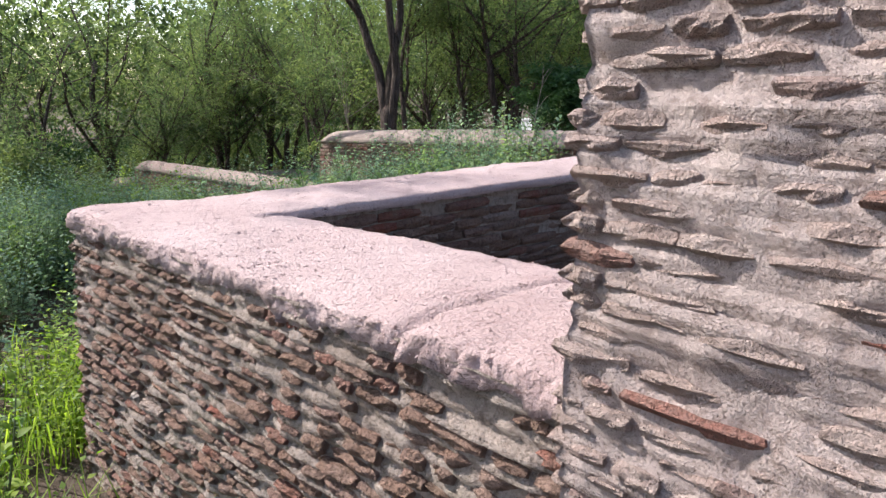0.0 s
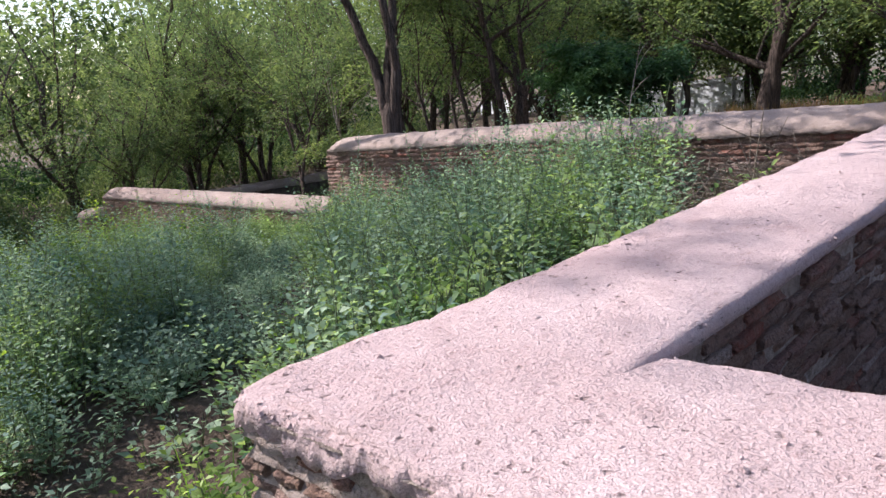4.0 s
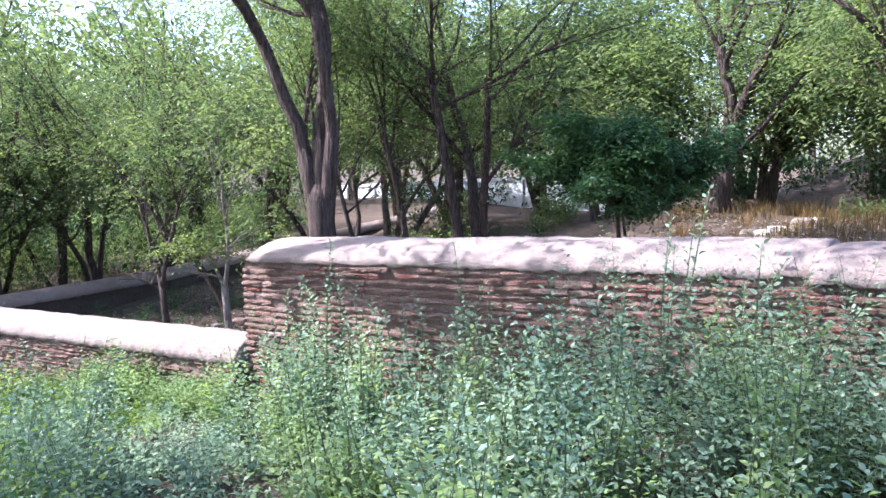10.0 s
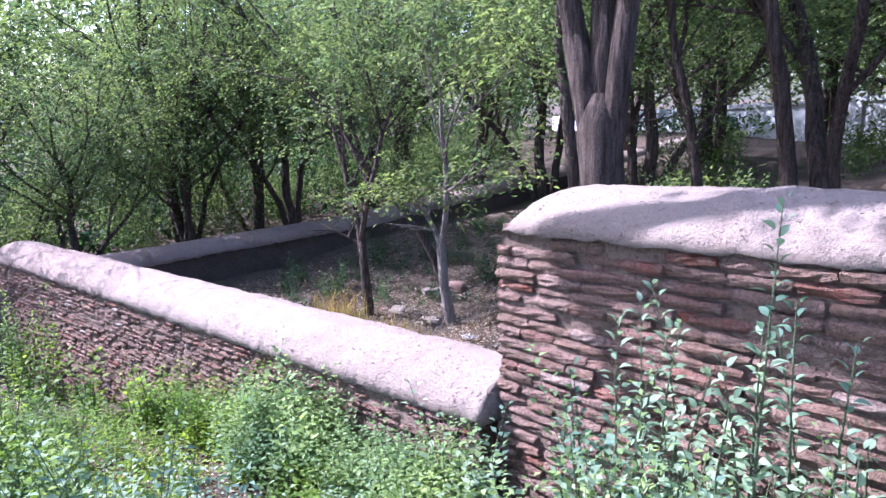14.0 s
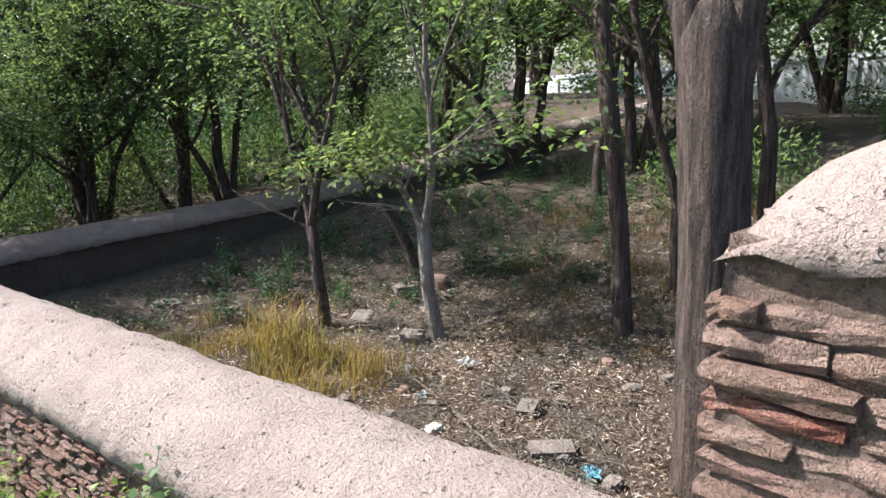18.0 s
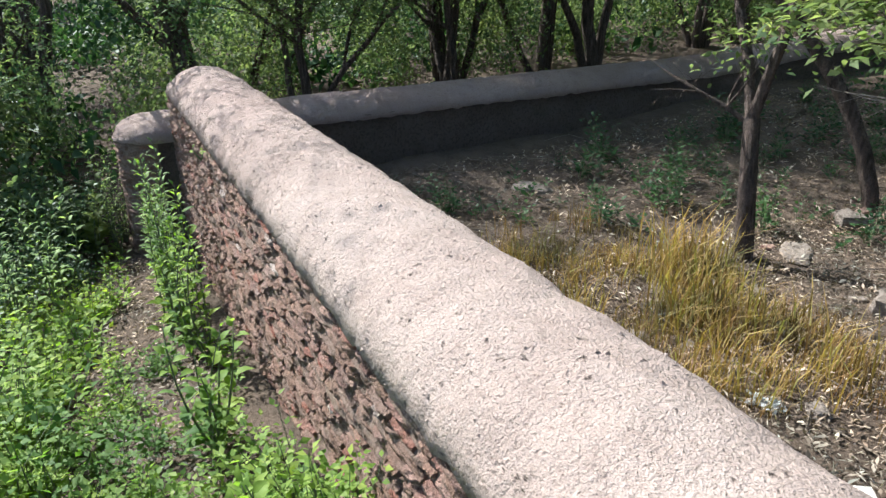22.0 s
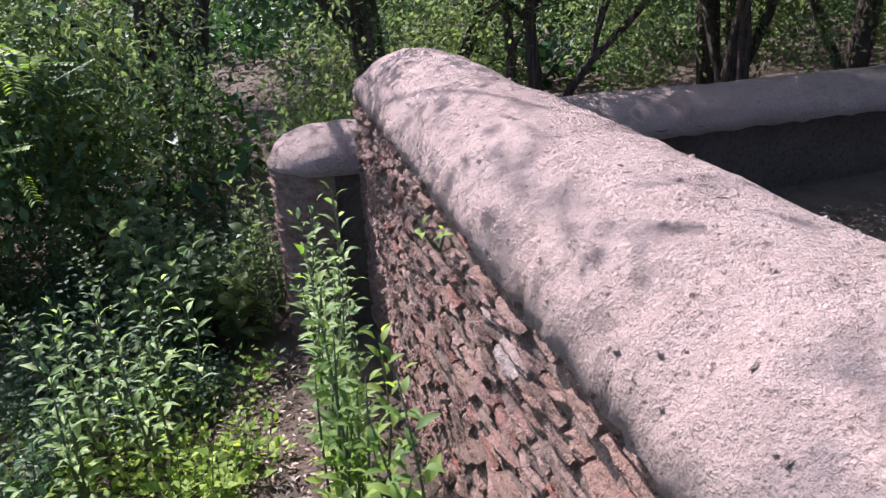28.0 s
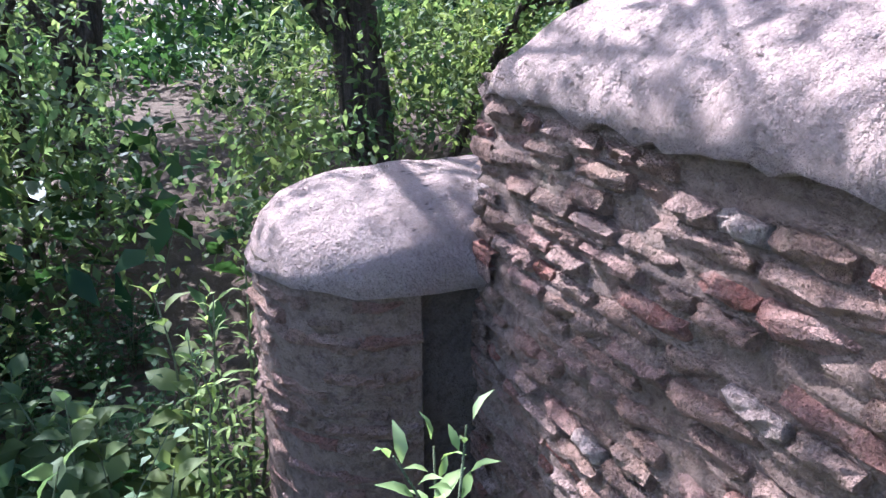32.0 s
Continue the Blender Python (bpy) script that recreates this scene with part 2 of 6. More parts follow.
leaf_meadow = leaf_mat("meadow_leaf", [(0, (0.14, 0.21, 0.085)), (0.5, (0.22, 0.305, 0.14)), (1, (0.32, 0.40, 0.215))], 0.46, 0.6, (1.5, 1.4, 0.95), (1.12, 1.22, 0.75))
leaf_lush = leaf_mat("lush_leaf", [(0, (0.100, 0.172, 0.042)), (0.5, (0.163, 0.244, 0.066)), (1, (0.25, 0.325, 0.105))], 0.54)
leaf_dry = leaf_mat("dry_grass", [(0, (0.15, 0.083, 0.042)), (0.3, (0.11, 0.082, 0.036)), (0.7, (0.20, 0.115, 0.058)), (1, (0.30, 0.205, 0.12))], 0.3, 0.9, (1.35, 1.25, 1.0))


def bark_mat(name, a, b_):
    m, nt, b = mat(name, 0.95)
    p = geo_pos(nt)
    rid = noise_fac(nt, 9.0, 5, 0.65, p, (4, 4, 0.45))
    fine = noise_fac(nt, 60.0, 4, 0.7, p)
    c = ramp(nt, rid, [(0.35, a), (0.65, b_)])
    c = mix(nt, ramp(nt, fine, [(0.4, (0.5, 0.5, 0.5)), (0.55, (0, 0, 0))]), c, a)
    nt.links.new(c, b.inputs["Base Color"])
    bump(nt, b, [(rid, 0.10), (fine, 0.012)])
    return m


bark = bark_mat("tree_bark", (0.04, 0.029, 0.025), (0.18, 0.13, 0.11))
bark_pale = bark_mat("pale_bark", (0.20, 0.16, 0.14), (0.42, 0.36, 0.32))
stem_green = bark_mat("weed_stem", (0.13, 0.17, 0.09), (0.22, 0.24, 0.13))


# ---- mesh helpers ----
def mesh_object(name, verts, faces, material, parent=None, smooth=False):
    me = bpy.data.meshes.new(name)
    me.from_pydata(verts, [], faces)
    if smooth:
        me.polygons.foreach_set("use_smooth", [True] * len(me.polygons))
    me.materials.append(material)
    me.update()
    ob = new(name, me)
    if parent is not None:
        ob.parent = parent
    return ob


def part(name, bm, material, parent, label=""):
    me = bpy.data.meshes.new(name)
    bm.to_mesh(me)
    bm.free()
    me.materials.append(material)
    ob = new(name, me)
    ob.parent = parent
    if label:
        ob["label"] = label
    return ob


# ---- lie of the land ----
LAND = np.array([
    (3.8, -2.2, 0.0), (1.2, -1.4, 0.0), (0.0, 0.0, 0.0), (2.0, 3.2, 0.66), (2.5, 3.7, 0.85), (1.7, 1.0, 0.25),
    (0.4, 4.6, 0.45), (-1.0, 3.0, 0.0), (-2.8, 4.0, -0.2), (-3.9, 6.0, -0.40), (-5.0, 6.0, -0.60), (-6.2, 6.1, -0.74),
    (-7.4, 6.6, -0.95), (-8.2, 6.75, -1.12), (-9.0, 6.9, -1.30), (-9.9, 6.9, -1.42), (-11.2, 6.8, -1.6), (-8.0, 2.0, -0.8), (-16.0, 5.0, -1.6),
    (-7.1, 9.9, -0.95), (-5.7, 8.2, -0.82), (-3.9, 8.6, -0.85), (-10.0, 10.0, -1.0), (-9.5, 16.0, -0.8),
    (-2.0, 12.0, -0.25), (0.6, 16.5, 0.6), (3.0, 11.4, 0.8), (8.0, 8.0, 1.6), (-3.0, 20.0, 0.1), (12.0, 28.0, 2.4), (30.0, 40.0, 3.4),
    (-9.0, 30.0, 0.2), (-40.0, 20.0, -1.5)])


def land(x, y):
    x = np.asarray(x, float)
    y = np.asarray(y, float)
    d2 = (x[..., None] - LAND[:, 0]) ** 2 + (y[..., None] - LAND[:, 1]) ** 2 + 0.15
    w = d2 ** -1.6
    return (w * LAND[:, 2]).sum(-1) / w.sum(-1)


def land_z(x, y):
    return float(land(np.array([x]), np.array([y]))[0])


def build_ground():
    n = 160
    u = np.linspace(-1, 1, n)
    s = np.sinh(u * 5.2) / np.sinh(5.2)
    xs = -3.5 + s * 420
    ys = 6.0 + s * 420
    gx, gy = np.meshgrid(xs, ys, indexing="ij")
    z = land(gx, gy)
    rng = np.random.RandomState(4)
    z += (rng.rand(n, n) - 0.5) * 0.05
    verts = np.stack([gx, gy, z], -1).reshape(-1, 3)
    i = np.arange(n - 1)
    a = (i[:, None] * n + i[None, :]).reshape(-1)
    faces = np.stack([a, a + n, a + n + 1, a + 1], -1)
    g = mesh_object("ground", verts.tolist(), faces.tolist(), earth, smooth=True)
    tagged(g, "dry brown earth with leaf litter", "ground", kind="structure")


build_ground()


# ---- brick walls with plaster caps ----
def brick_meshes(nx=4, nz=3):
    """Worn thin bricks of unit size, rounded by the weather; the outer face is at y = -0.5."""
    out = []
    rng = random.Random(11)
    for k in range(14):
        verts, faces = [], []
        chip = rng.random() < 0.45
        side = rng.choice((0, nx))
        for j in range(nz + 1):
            for i in range(nx + 1):
                ez, ex = abs(2 * j / nz - 1), abs(2 * i / nx - 1)
                y = rng.uniform(-0.065, 0.065) + 0.10 * ez ** 6 + 0.05 * ex ** 6
                if chip and abs(i - side) < 2:
                    y += rng.uniform(0.05, 0.2)
                x = i / nx - 0.5 + rng.uniform(-0.03, 0.03)
                z = (j / nz - 0.5) * (1.0 if i not in (0, nx) else 0.84) + rng.uniform(-0.10, 0.10)
                verts.append((x, -0.5 + y, z))
        front = len(verts)
        ring = [j * (nx + 1) + i for j, i in [(0, i) for i in range(nx + 1)] + [(j, nx) for j in range(1, nz + 1)]
                + [(nz, i) for i in range(nx - 1, -1, -1)] + [(j, 0) for j in range(nz - 1, 0, -1)]]
        for r in ring:
            x, y, z = verts[r]
            verts.append((x * 1.0, 0.5, z * 1.0))
        for j in range(nz):
            for i in range(nx):
                a = j * (nx + 1) + i
                faces.append((a, a + 1, a + nx + 2, a + nx + 1))
        m = len(ring)
        for q in range(m):
            faces.append((ring[q], front + q, front + (q + 1) % m, ring[(q + 1) % m]))
        me = bpy.data.meshes.new("brick")
        me.from_pydata(verts, [], faces)
        me.materials.append(brick_piece)
        me.update()
        out.append(me)
    return out


BRICKS = brick_meshes()
LIMED = brick_meshes(4, 3)
for me in LIMED:
    me.materials[0] = limed_piece
BRICK_ARRAYS = [(np.array([v.co[:] for v in me.vertices]), [tuple(p.vertices) for p in me.polygons]) for me in brick_meshes(3, 3)]


class Frame:
    """A wall's own axes: s along it, n through it from the outer face, z up."""

    def __init__(self, a, b, thick, za, zb, thick_b=None):
        self.a = Vector(a)
        d = Vector(b) - self.a
        self.len = d.length
        self.u = d.normalized()
        self.n = Vector((-self.u.y, self.u.x))
        self.thick, self.za, self.zb = thick, za, zb
        self.swell = (thick_b or thick) / thick - 1.0

    def lip(self, s):
        return self.za + (self.zb - self.za) * s / self.len

    def at(self, s, n, z):
        q = min(1.0, max(0.0, (n - 0.12) / (self.thick - 0.24)))
        p = self.a + self.u * s + self.n * (n + q * self.thick * self.swell * s / self.len)
        return (p.x, p.y, z)


def fractal(p, scale, octaves=4):
    return noise.fractal(Vector(p) * scale, 0.7, 2.1, octaves)


def add_cap(f, wall, rounded, height, material, step=0.045, ends=(0.0, 0.0), over=0.025, rough=0.012, ragged=1.0, plan_round=False, crack=None, crisp=False):
    cols = 25
    prof = [(0.07, -0.012)]
    for k in range(cols):
        a = k / (cols - 1)
        if crisp:
            a = 0.5 - 0.5 * math.cos(math.pi * a)
        e = abs(2 * a - 1)
        if rounded:
            zz = height * (1 - e ** 2.2) ** 0.62
        else:
            zz = height * (1 - e ** (44 if crisp else 12)) ** 0.45 + 0.015 * (1 - e * e)
        prof.append((-over + a * (f.thick + 2 * over), zz))
    prof.append((f.thick - 0.07, -0.012))
    rows = max(4, int(f.len / step))
    verts, faces = [], []
    for r in range(rows + 1):
        s = f.len * r / rows
        shrink, low = 1.0, 1.0
        for side, hip in ((s, ends[0]), (f.len - s, ends[1])):
            if hip > 0 and side < hip:
                q = min(1.0, 1 - side / hip)
                low *= (1 - q ** 2.2) ** 0.6 * 0.97 + 0.03
                shrink *= max(0.02, 1 - q * q) ** 0.5 if plan_round else 1 - 0.10 * q ** 4
        lip = f.lip(s)
        for k, (n, zz) in enumerate(prof):
            nn = f.thick / 2 + (n - f.thick / 2) * shrink
            p = f.at(s, nn, lip + zz * low)
            w = fractal(p, 2.6) * rough * 0.8 + fractal(p, 12.0, 3) * rough * 0.5
            edge = 0.0
            if k in (1, 2, cols - 1, cols):
                edge = (fractal((p[0], p[1], 7.0), 7.0, 4) * 0.014 + fractal((p[0], p[1], 3.0), 24.0, 3) * 0.016) * (ragged if k < 3 else ragged * 0.4)
                w += fractal(p, 30.0, 3) * rough * 0.7 * ragged
            if crack:
                away = s - (crack[0] + crack[1] * nn + fractal((nn, 2.0, 5.0), 6.0, 3) * 0.05)
                w -= 0.018 * math.exp(-(away / 0.016) ** 2) - (0.006 if away > 0 else 0.0)
            d = f.n * (w * (n / f.thick - 0.5) * 1.6)
            if crisp and k < 5:
                d += f.n * (0.006 + (fractal((p[0], p[1], p[2] * 2), 16.0, 4) * 0.012 + fractal(p, 45.0, 3) * 0.010) * min(1.0, ragged))
            verts.append((p[0] + d.x, p[1] + d.y, p[2] + w * (0.3 if k in (0, cols + 1) else 1) + edge))
    m = len(prof)
    for r in range(rows):
        for k in range(m - 1):
            a = r * m + k
            faces.append((a, a + m, a + m + 1, a + 1))
    faces.append(tuple(range(m)))
    faces.append(tuple(rows * m + k for k in range(m - 1, -1, -1)))
    ob = mesh_object("cap", verts, faces, material, wall, smooth=True)
    return ob


def add_core(f, wall, depth, top=0.03, inset=0.012, material=None, cell=0.036, course=0.044, ends=(0.02, 0.02), back=True, swell=1.0, ledge=0.0):
    """The mortar heart of a wall, uneven and mostly sunk a little behind its bricks, with faint ledges along the courses."""
    nz = max(4, int(depth / cell))
    ns = max(4, int(f.len / cell))
    verts, faces = [], []

    def sheet(n, flip, fine, ledge):
        base = len(verts)
        sgn = -1.0 if not flip else 1.0
        for i in range(ns + 1):
            s = ends[0] + (f.len - ends[0] - ends[1]) * i / ns
            for j in range(nz + 1):
                d = (depth + top) * j / nz
                z = f.lip(s) + top - d
                p = f.at(s, n, z)
                w = (fractal(p, 9.0, 4) * 0.010 + fractal((p[0], p[1], p[2] * 5), 3.0, 3) * 0.010) * swell if fine else 0.0
                if fine and ledge:
                    bed = 0.5 - 0.5 * math.cos(6.283 * (d - top - 0.030 + 0.006 * fractal(p, 1.6, 2)) / course)
                    w += ledge * bed ** 2 * (0.75 + 0.6 * fractal((p[0], p[1], z * 3), 7.0, 2))
                elif fine:
                    w += 0.006 * math.sin(6.283 * (d - top) / course + 2.0 * fractal(p, 2.0, 2))
                verts.append((p[0] + f.n.x * w * sgn, p[1] + f.n.y * w * sgn, z))
        for i in range(ns):
            for j in range(nz):
                a = base + i * (nz + 1) + j
                q = (a, a + 1, a + nz + 2, a + nz + 1)
                faces.append(q[::-1] if flip else q)
        return base

    b0 = sheet(inset, False, True, ledge)
    b1 = sheet(f.thick - inset, True, back, 0.0)
    for i in (0, ns):
        for j in range(nz):
            a, b = b0 + i * (nz + 1) + j, b1 + i * (nz + 1) + j
            q = (a, b, b + 1, a + 1)
            faces.append(q if i else q[::-1])
    for i in range(ns):
        a, b = b0 + i * (nz + 1), b1 + i * (nz + 1)
        faces.append((a, a + nz + 1, b + nz + 1, b))
    return mesh_object("core", verts, faces, material or mortar, wall, smooth=True)


def add_bricks(f, wall, face, depth, seed, pieces=None, span=None, course=0.044, long=(0.12, 0.24), proud=0.004, thin=(0.033, 0.042), skip=0.03, limed=False, jut=0.0, wide=0.0):
    """Courses of thin bricks on one face: 'out', 'in', 'start' or 'end'. pieces: the stretch along the face whose bricks are single."""
    rng = random.Random(seed)
    if face in ("out", "in"):
        length = f.len
    elif face == "round":
        length = math.pi * f.thick / 2
    else:
        length = f.thick
    lo, hi = span or (0.0, length)
    verts, faces, single = [], [], 0
    rows = int(depth / course)
    for r in range(rows):
        s = lo - rng.uniform(0, 0.1)
        while s < hi:
            ln = rng.uniform(*long) * (1.25 if rng.random() < 0.15 else 1)
            a, b = max(s, lo), min(s + ln, hi)
            s += ln + rng.uniform(0.003, 0.012 + wide)
            if b - a < 0.035 or rng.random() < skip + (0.16 if r == 0 else 0.0):
                continue
            c = (a + b) / 2
            out = proud + rng.uniform(-0.007 - jut, 0.005 + jut * 0.5) - (0.012 if rng.random() < 0.1 else 0)
            dep = 0.09
            if face == "out":
                p, ang, lip = f.at(c, dep / 2 - out, 0), math.atan2(f.u.y, f.u.x), f.lip(c)
            elif face == "in":
                p, ang, lip = f.at(c, f.thick - dep / 2 + out, 0), math.atan2(-f.u.y, -f.u.x), f.lip(c)
            elif face == "round":
                rad = f.thick / 2
                th = c / rad - math.pi / 2
                q = rad - dep / 2 + out
                p = f.at(f.len - rad + q * math.cos(th), rad + q * math.sin(th), 0)
                ang, lip = math.atan2(f.u.y, f.u.x) + th + math.pi / 2, f.zb
            elif face == "start":
                p, ang, lip = f.at(dep / 2 - out, c, 0), math.atan2(-f.n.y, -f.n.x), f.za
            else:
                p, ang, lip = f.at(f.len - dep / 2 + out, c, 0), math.atan2(f.n.y, f.n.x), f.zb
            wob = fractal((p[0], p[1], r * 0.3), 1.6, 2) * 0.008
            z = lip - 0.030 - r * course + wob
            h = rng.uniform(*thin)
            slope = math.atan2((f.zb - f.za) * (1 if face == "out" else -1), f.len) if face in ("out", "in") else 0.0
            k = rng.randrange(len(BRICKS))
            m = (Matrix.Translation((p[0], p[1], z)) @ Matrix.Rotation(ang, 4, "Z")
                 @ Matrix.Rotation(-slope + rng.uniform(-0.013, 0.013), 4, "Y") @ Matrix.Diagonal((b - a, dep, h, 1)))
            if pieces and pieces[0] <= c <= pieces[1] and single < 300:
                ob = new("brick", (LIMED if limed else BRICKS)[k])
                ob.parent = wall
                ob.matrix_basis = m
                single += 1
            else:
                va, fa = BRICK_ARRAYS[k]
                base = len(verts)
                mm = np.array(m)
                verts.extend((va @ mm[:3, :3].T + mm[:3, 3]).tolist())
                faces.extend(tuple(q + base for q in fc) for fc in fa)
    if verts:
        ob = mesh_object("brickwork", verts, faces, limed_joined if limed else brick_joined, wall)
        tagged(ob, kind="stuff")


def add_round_core(f, wall, depth, inset=0.008):
    rad = f.thick / 2
    n, nz = 22, max(4, int(depth / 0.04))
    verts, faces = [], []
    for j in range(nz + 1):
        z = f.zb + 0.03 - (depth + 0.03) * j / nz
        for k in range(n + 1):
            th = -math.pi / 2 + math.pi * k / n
            p = f.at(f.len - rad, rad, z)
            q = rad - inset + fractal((th, z, 3.0), 6.0, 3) * 0.012
            p = f.at(f.len - rad + q * math.cos(th), rad + q * math.sin(th), z)
            verts.append(p)
    for j in range(nz):
        for k in range(n):
            a = j * (n + 1) + k
            faces.append((a, a + n + 1, a + n + 2, a + 1))
    ob = mesh_object("core_end", verts, faces, mortar, wall, smooth=True)
    return ob


def add_grit(cap, wall, count, seed, big=0.008):
    """Loose chips and aggregate that stand out of a cap's worn surface, denser in patches and on its rim."""
    r = random.Random(seed)
    me = cap.data
    verts, faces = [], []
    tries = 0
    while len(faces) < count * 8 and tries < count * 12:
        tries += 1
        q = me.polygons[r.randrange(len(me.polygons) - 2)]
        a, b, c, d = (me.vertices[i].co for i in q.vertices)
        u, v = r.random(), r.random()
        p = a.lerp(b, u).lerp(d.lerp(c, u), v)
        rim = abs(q.normal.z) < 0.75
        if not rim and fractal(p, 3.5, 3) < r.uniform(-0.25, 0.35):
            continue
        w = min(big * 2.2, big * (0.35 + r.expovariate(2.2)))
        ax = Vector((r.gauss(0, 1), r.gauss(0, 1), r.gauss(0, 0.5))).normalized()
        ay = Vector((-ax.y, ax.x, r.gauss(0, 0.3))).normalized()
        az = ax.cross(ay)
        o = len(verts)
        for e in (ax, ay, -ax, -ay, az * 0.75, -az * 0.75):
            verts.append(tuple(p + e * w * r.uniform(0.6, 1.3)))
        for k in range(4):
            faces.append((o + k, o + (k + 1) % 4, o + 4))
            faces.append((o + (k + 1) % 4, o + k, o + 5))
    ob = mesh_object("plaster_chips", verts, faces, me.materials[0], wall)
    return tagged(ob, kind="stuff")


def wall_thing(name, label):
    w = new(name)
    return tagged(w, label, "wall", kind="structure")


# plan: corner of the first enclosure and its two legs
CORNER = Vector((1.26, -0.62))
LEG1 = Vector((0.958, -0.287))
LEG2 = Vector((0.287, 0.958))
# the first leg runs from the tall pier to the corner, so that its outer face is to the walker
PIER = CORNER + LEG1 * 2.14 + LEG2 * 0.12
f_leg1 = Frame(CORNER + LEG1 * 0.014 + LEG2 * 0.010, CORNER + LEG1 * 2.30 + LEG2 * 0.165, 0.525, 0.965, 0.975, 0.70)
f_leg2 = Frame(CORNER + LEG2 * 4.42, CORNER + LEG2 * 0.10, 0.515, 1.172, 0.970)
f_leg2_top = Frame(CORNER + LEG2 * 4.42, CORNER + LEG2 * 0.05, 0.515, 1.175, 0.980)
f_tall = Frame(PIER, PIER + LEG1 * 2.84, 0.66, 2.75, 2.75)
C_END = Vector((-3.91, 6.48))
C_FAR = Vector((2.68, 3.84))
C_JOINT = C_END.lerp(C_FAR, 0.60)
C_WAY = (C_FAR - C_END).normalized()
f_c = Frame(C_END, C_JOINT, 0.60, 0.775, 1.00)
f_cb = Frame(C_JOINT - C_WAY * 0.07 - Vector((-C_WAY.y, C_WAY.x)) * 0.09, C_FAR - Vector((-C_WAY.y, C_WAY.x)) * 0.05, 0.72, 0.985, 1.125)
f_c2 = Frame(C_FAR, C_FAR + (C_FAR - C_END).normalized() * 6.0, 0.70, 1.46, 1.60)
D_FAR = Vector((-10.61, 7.902))
f_d = Frame(D_FAR, C_END + Vector((-0.03, -0.10)), 0.494, -0.215, -0.07, 0.58)
E_END = Vector((-11.20, 7.61))
E_WAY = Vector((0.183, 0.983))
E_FOOT = E_END
E_MID = E_FOOT + E_WAY * 6.0
f_e = Frame(E_MID, E_FOOT, 0.56, -0.635, -0.585)
f_e2 = Frame(E_FOOT + E_WAY * 21.0, E_MID, 0.56, 0.05, -0.635)

# a crack runs across the first leg's top, from its outer edge inward
CRACK = (1.76, 0.02)
leg1 = wall_thing("wall_1", "low weathered brick wall with flat pinkish plaster top")
add_grit(add_cap(f_leg1, leg1, False, 0.055, plaster_flat, step=0.016, over=0.006, rough=0.009, ragged=1.2, crack=CRACK, crisp=True), leg1, 1500, 301, 0.004)
add_core(f_leg1, leg1, 1.15, inset=0.021, course=0.041, cell=0.0135, back=False, ledge=0.021, material=mortar_limed)
add_bricks(f_leg1, leg1, "out", 1.15, 21, pieces=(0.0, 2.42), course=0.041, long=(0.045, 0.13), thin=(0.025, 0.033), skip=0.10, proud=-0.001, wide=0.014, jut=-0.003)
add_bricks(f_leg1, leg1, "in", 1.0, 22, course=0.045)

leg2 = wall_thing("wall_2", "low brick wall with flat pale plaster top")
add_grit(add_cap(f_leg2_top, leg2, False, 0.036, plaster_flat, step=0.03, rough=0.008, over=0.008, ragged=0.5, crisp=True), leg2, 500, 302, 0.0045)
add_core(f_leg2, leg2, 1.15, cell=0.022, inset=0.016, course=0.041, ledge=0.014, back=False, material=mortar_limed)
add_bricks(f_leg2, leg2, "out", 1.15, 24, pieces=(1.6, 4.4), course=0.041, long=(0.06, 0.16), thin=(0.026, 0.034), skip=0.10, proud=0.001, limed=True, wide=0.012)
add_bricks(f_leg2, leg2, "in", 1.0, 25, proud=0.004, course=0.043, thin=(0.037, 0.043), skip=0.01)

tall = wall_thing("wall_3", "tall eroded wall of thin pale bricks in sun")
add_cap(f_tall, tall, False, 0.05, plaster_flat, step=0.08)
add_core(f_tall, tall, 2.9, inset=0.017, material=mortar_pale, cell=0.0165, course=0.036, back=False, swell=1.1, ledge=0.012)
add_bricks(f_tall, tall, "out", 2.6, 26, pieces=(0.0, 1.2), span=(0.0, 2.0), course=0.036, proud=-0.002, long=(0.06, 0.16), thin=(0.022, 0.030), skip=0.07, limed=True, jut=0.002, wide=0.010)
add_bricks(f_tall, tall, "start", 2.6, 27, course=0.036, proud=-0.008, long=(0.07, 0.18), thin=(0.025, 0.033), limed=True, span=(0.07, 0.66))

wc = wall_thing("wall_4", "weathered thin-brick wall with rounded plaster cap")
add_grit(add_cap(f_c, wc, True, 0.170, plaster_round, step=0.04, ends=(0.26, 0.0), rough=0.014, over=0.014), wc, 900, 303, 0.005)
add_core(f_c, wc, 1.7, course=0.052, inset=0.023, cell=0.042)
add_bricks(f_c, wc, "out", 1.5, 31, pieces=(0.0, 1.7), course=0.050, long=(0.13, 0.29), thin=(0.034, 0.044), skip=0.05, jut=0.006)
add_bricks(f_c, wc, "start", 1.7, 32, course=0.050, long=(0.13, 0.29), thin=(0.038, 0.046), skip=0.03, span=(0.07, 0.60))

wcb = wall_thing("wall_8", "low brick wall with broad rounded plaster cap and patched face")
add_grit(add_cap(f_cb, wcb, True, 0.165, plaster_round, step=0.03, ends=(0.06, 0.0), rough=0.014), wcb, 300, 304, 0.007)
add_core(f_cb, wcb, 1.2, cell=0.05, inset=0.020)
add_bricks(f_cb, wcb, "out", 0.9, 36, pieces=(0.0, 2.3), proud=0.003)
add_bricks(f_cb, wcb, "start", 0.9, 37)

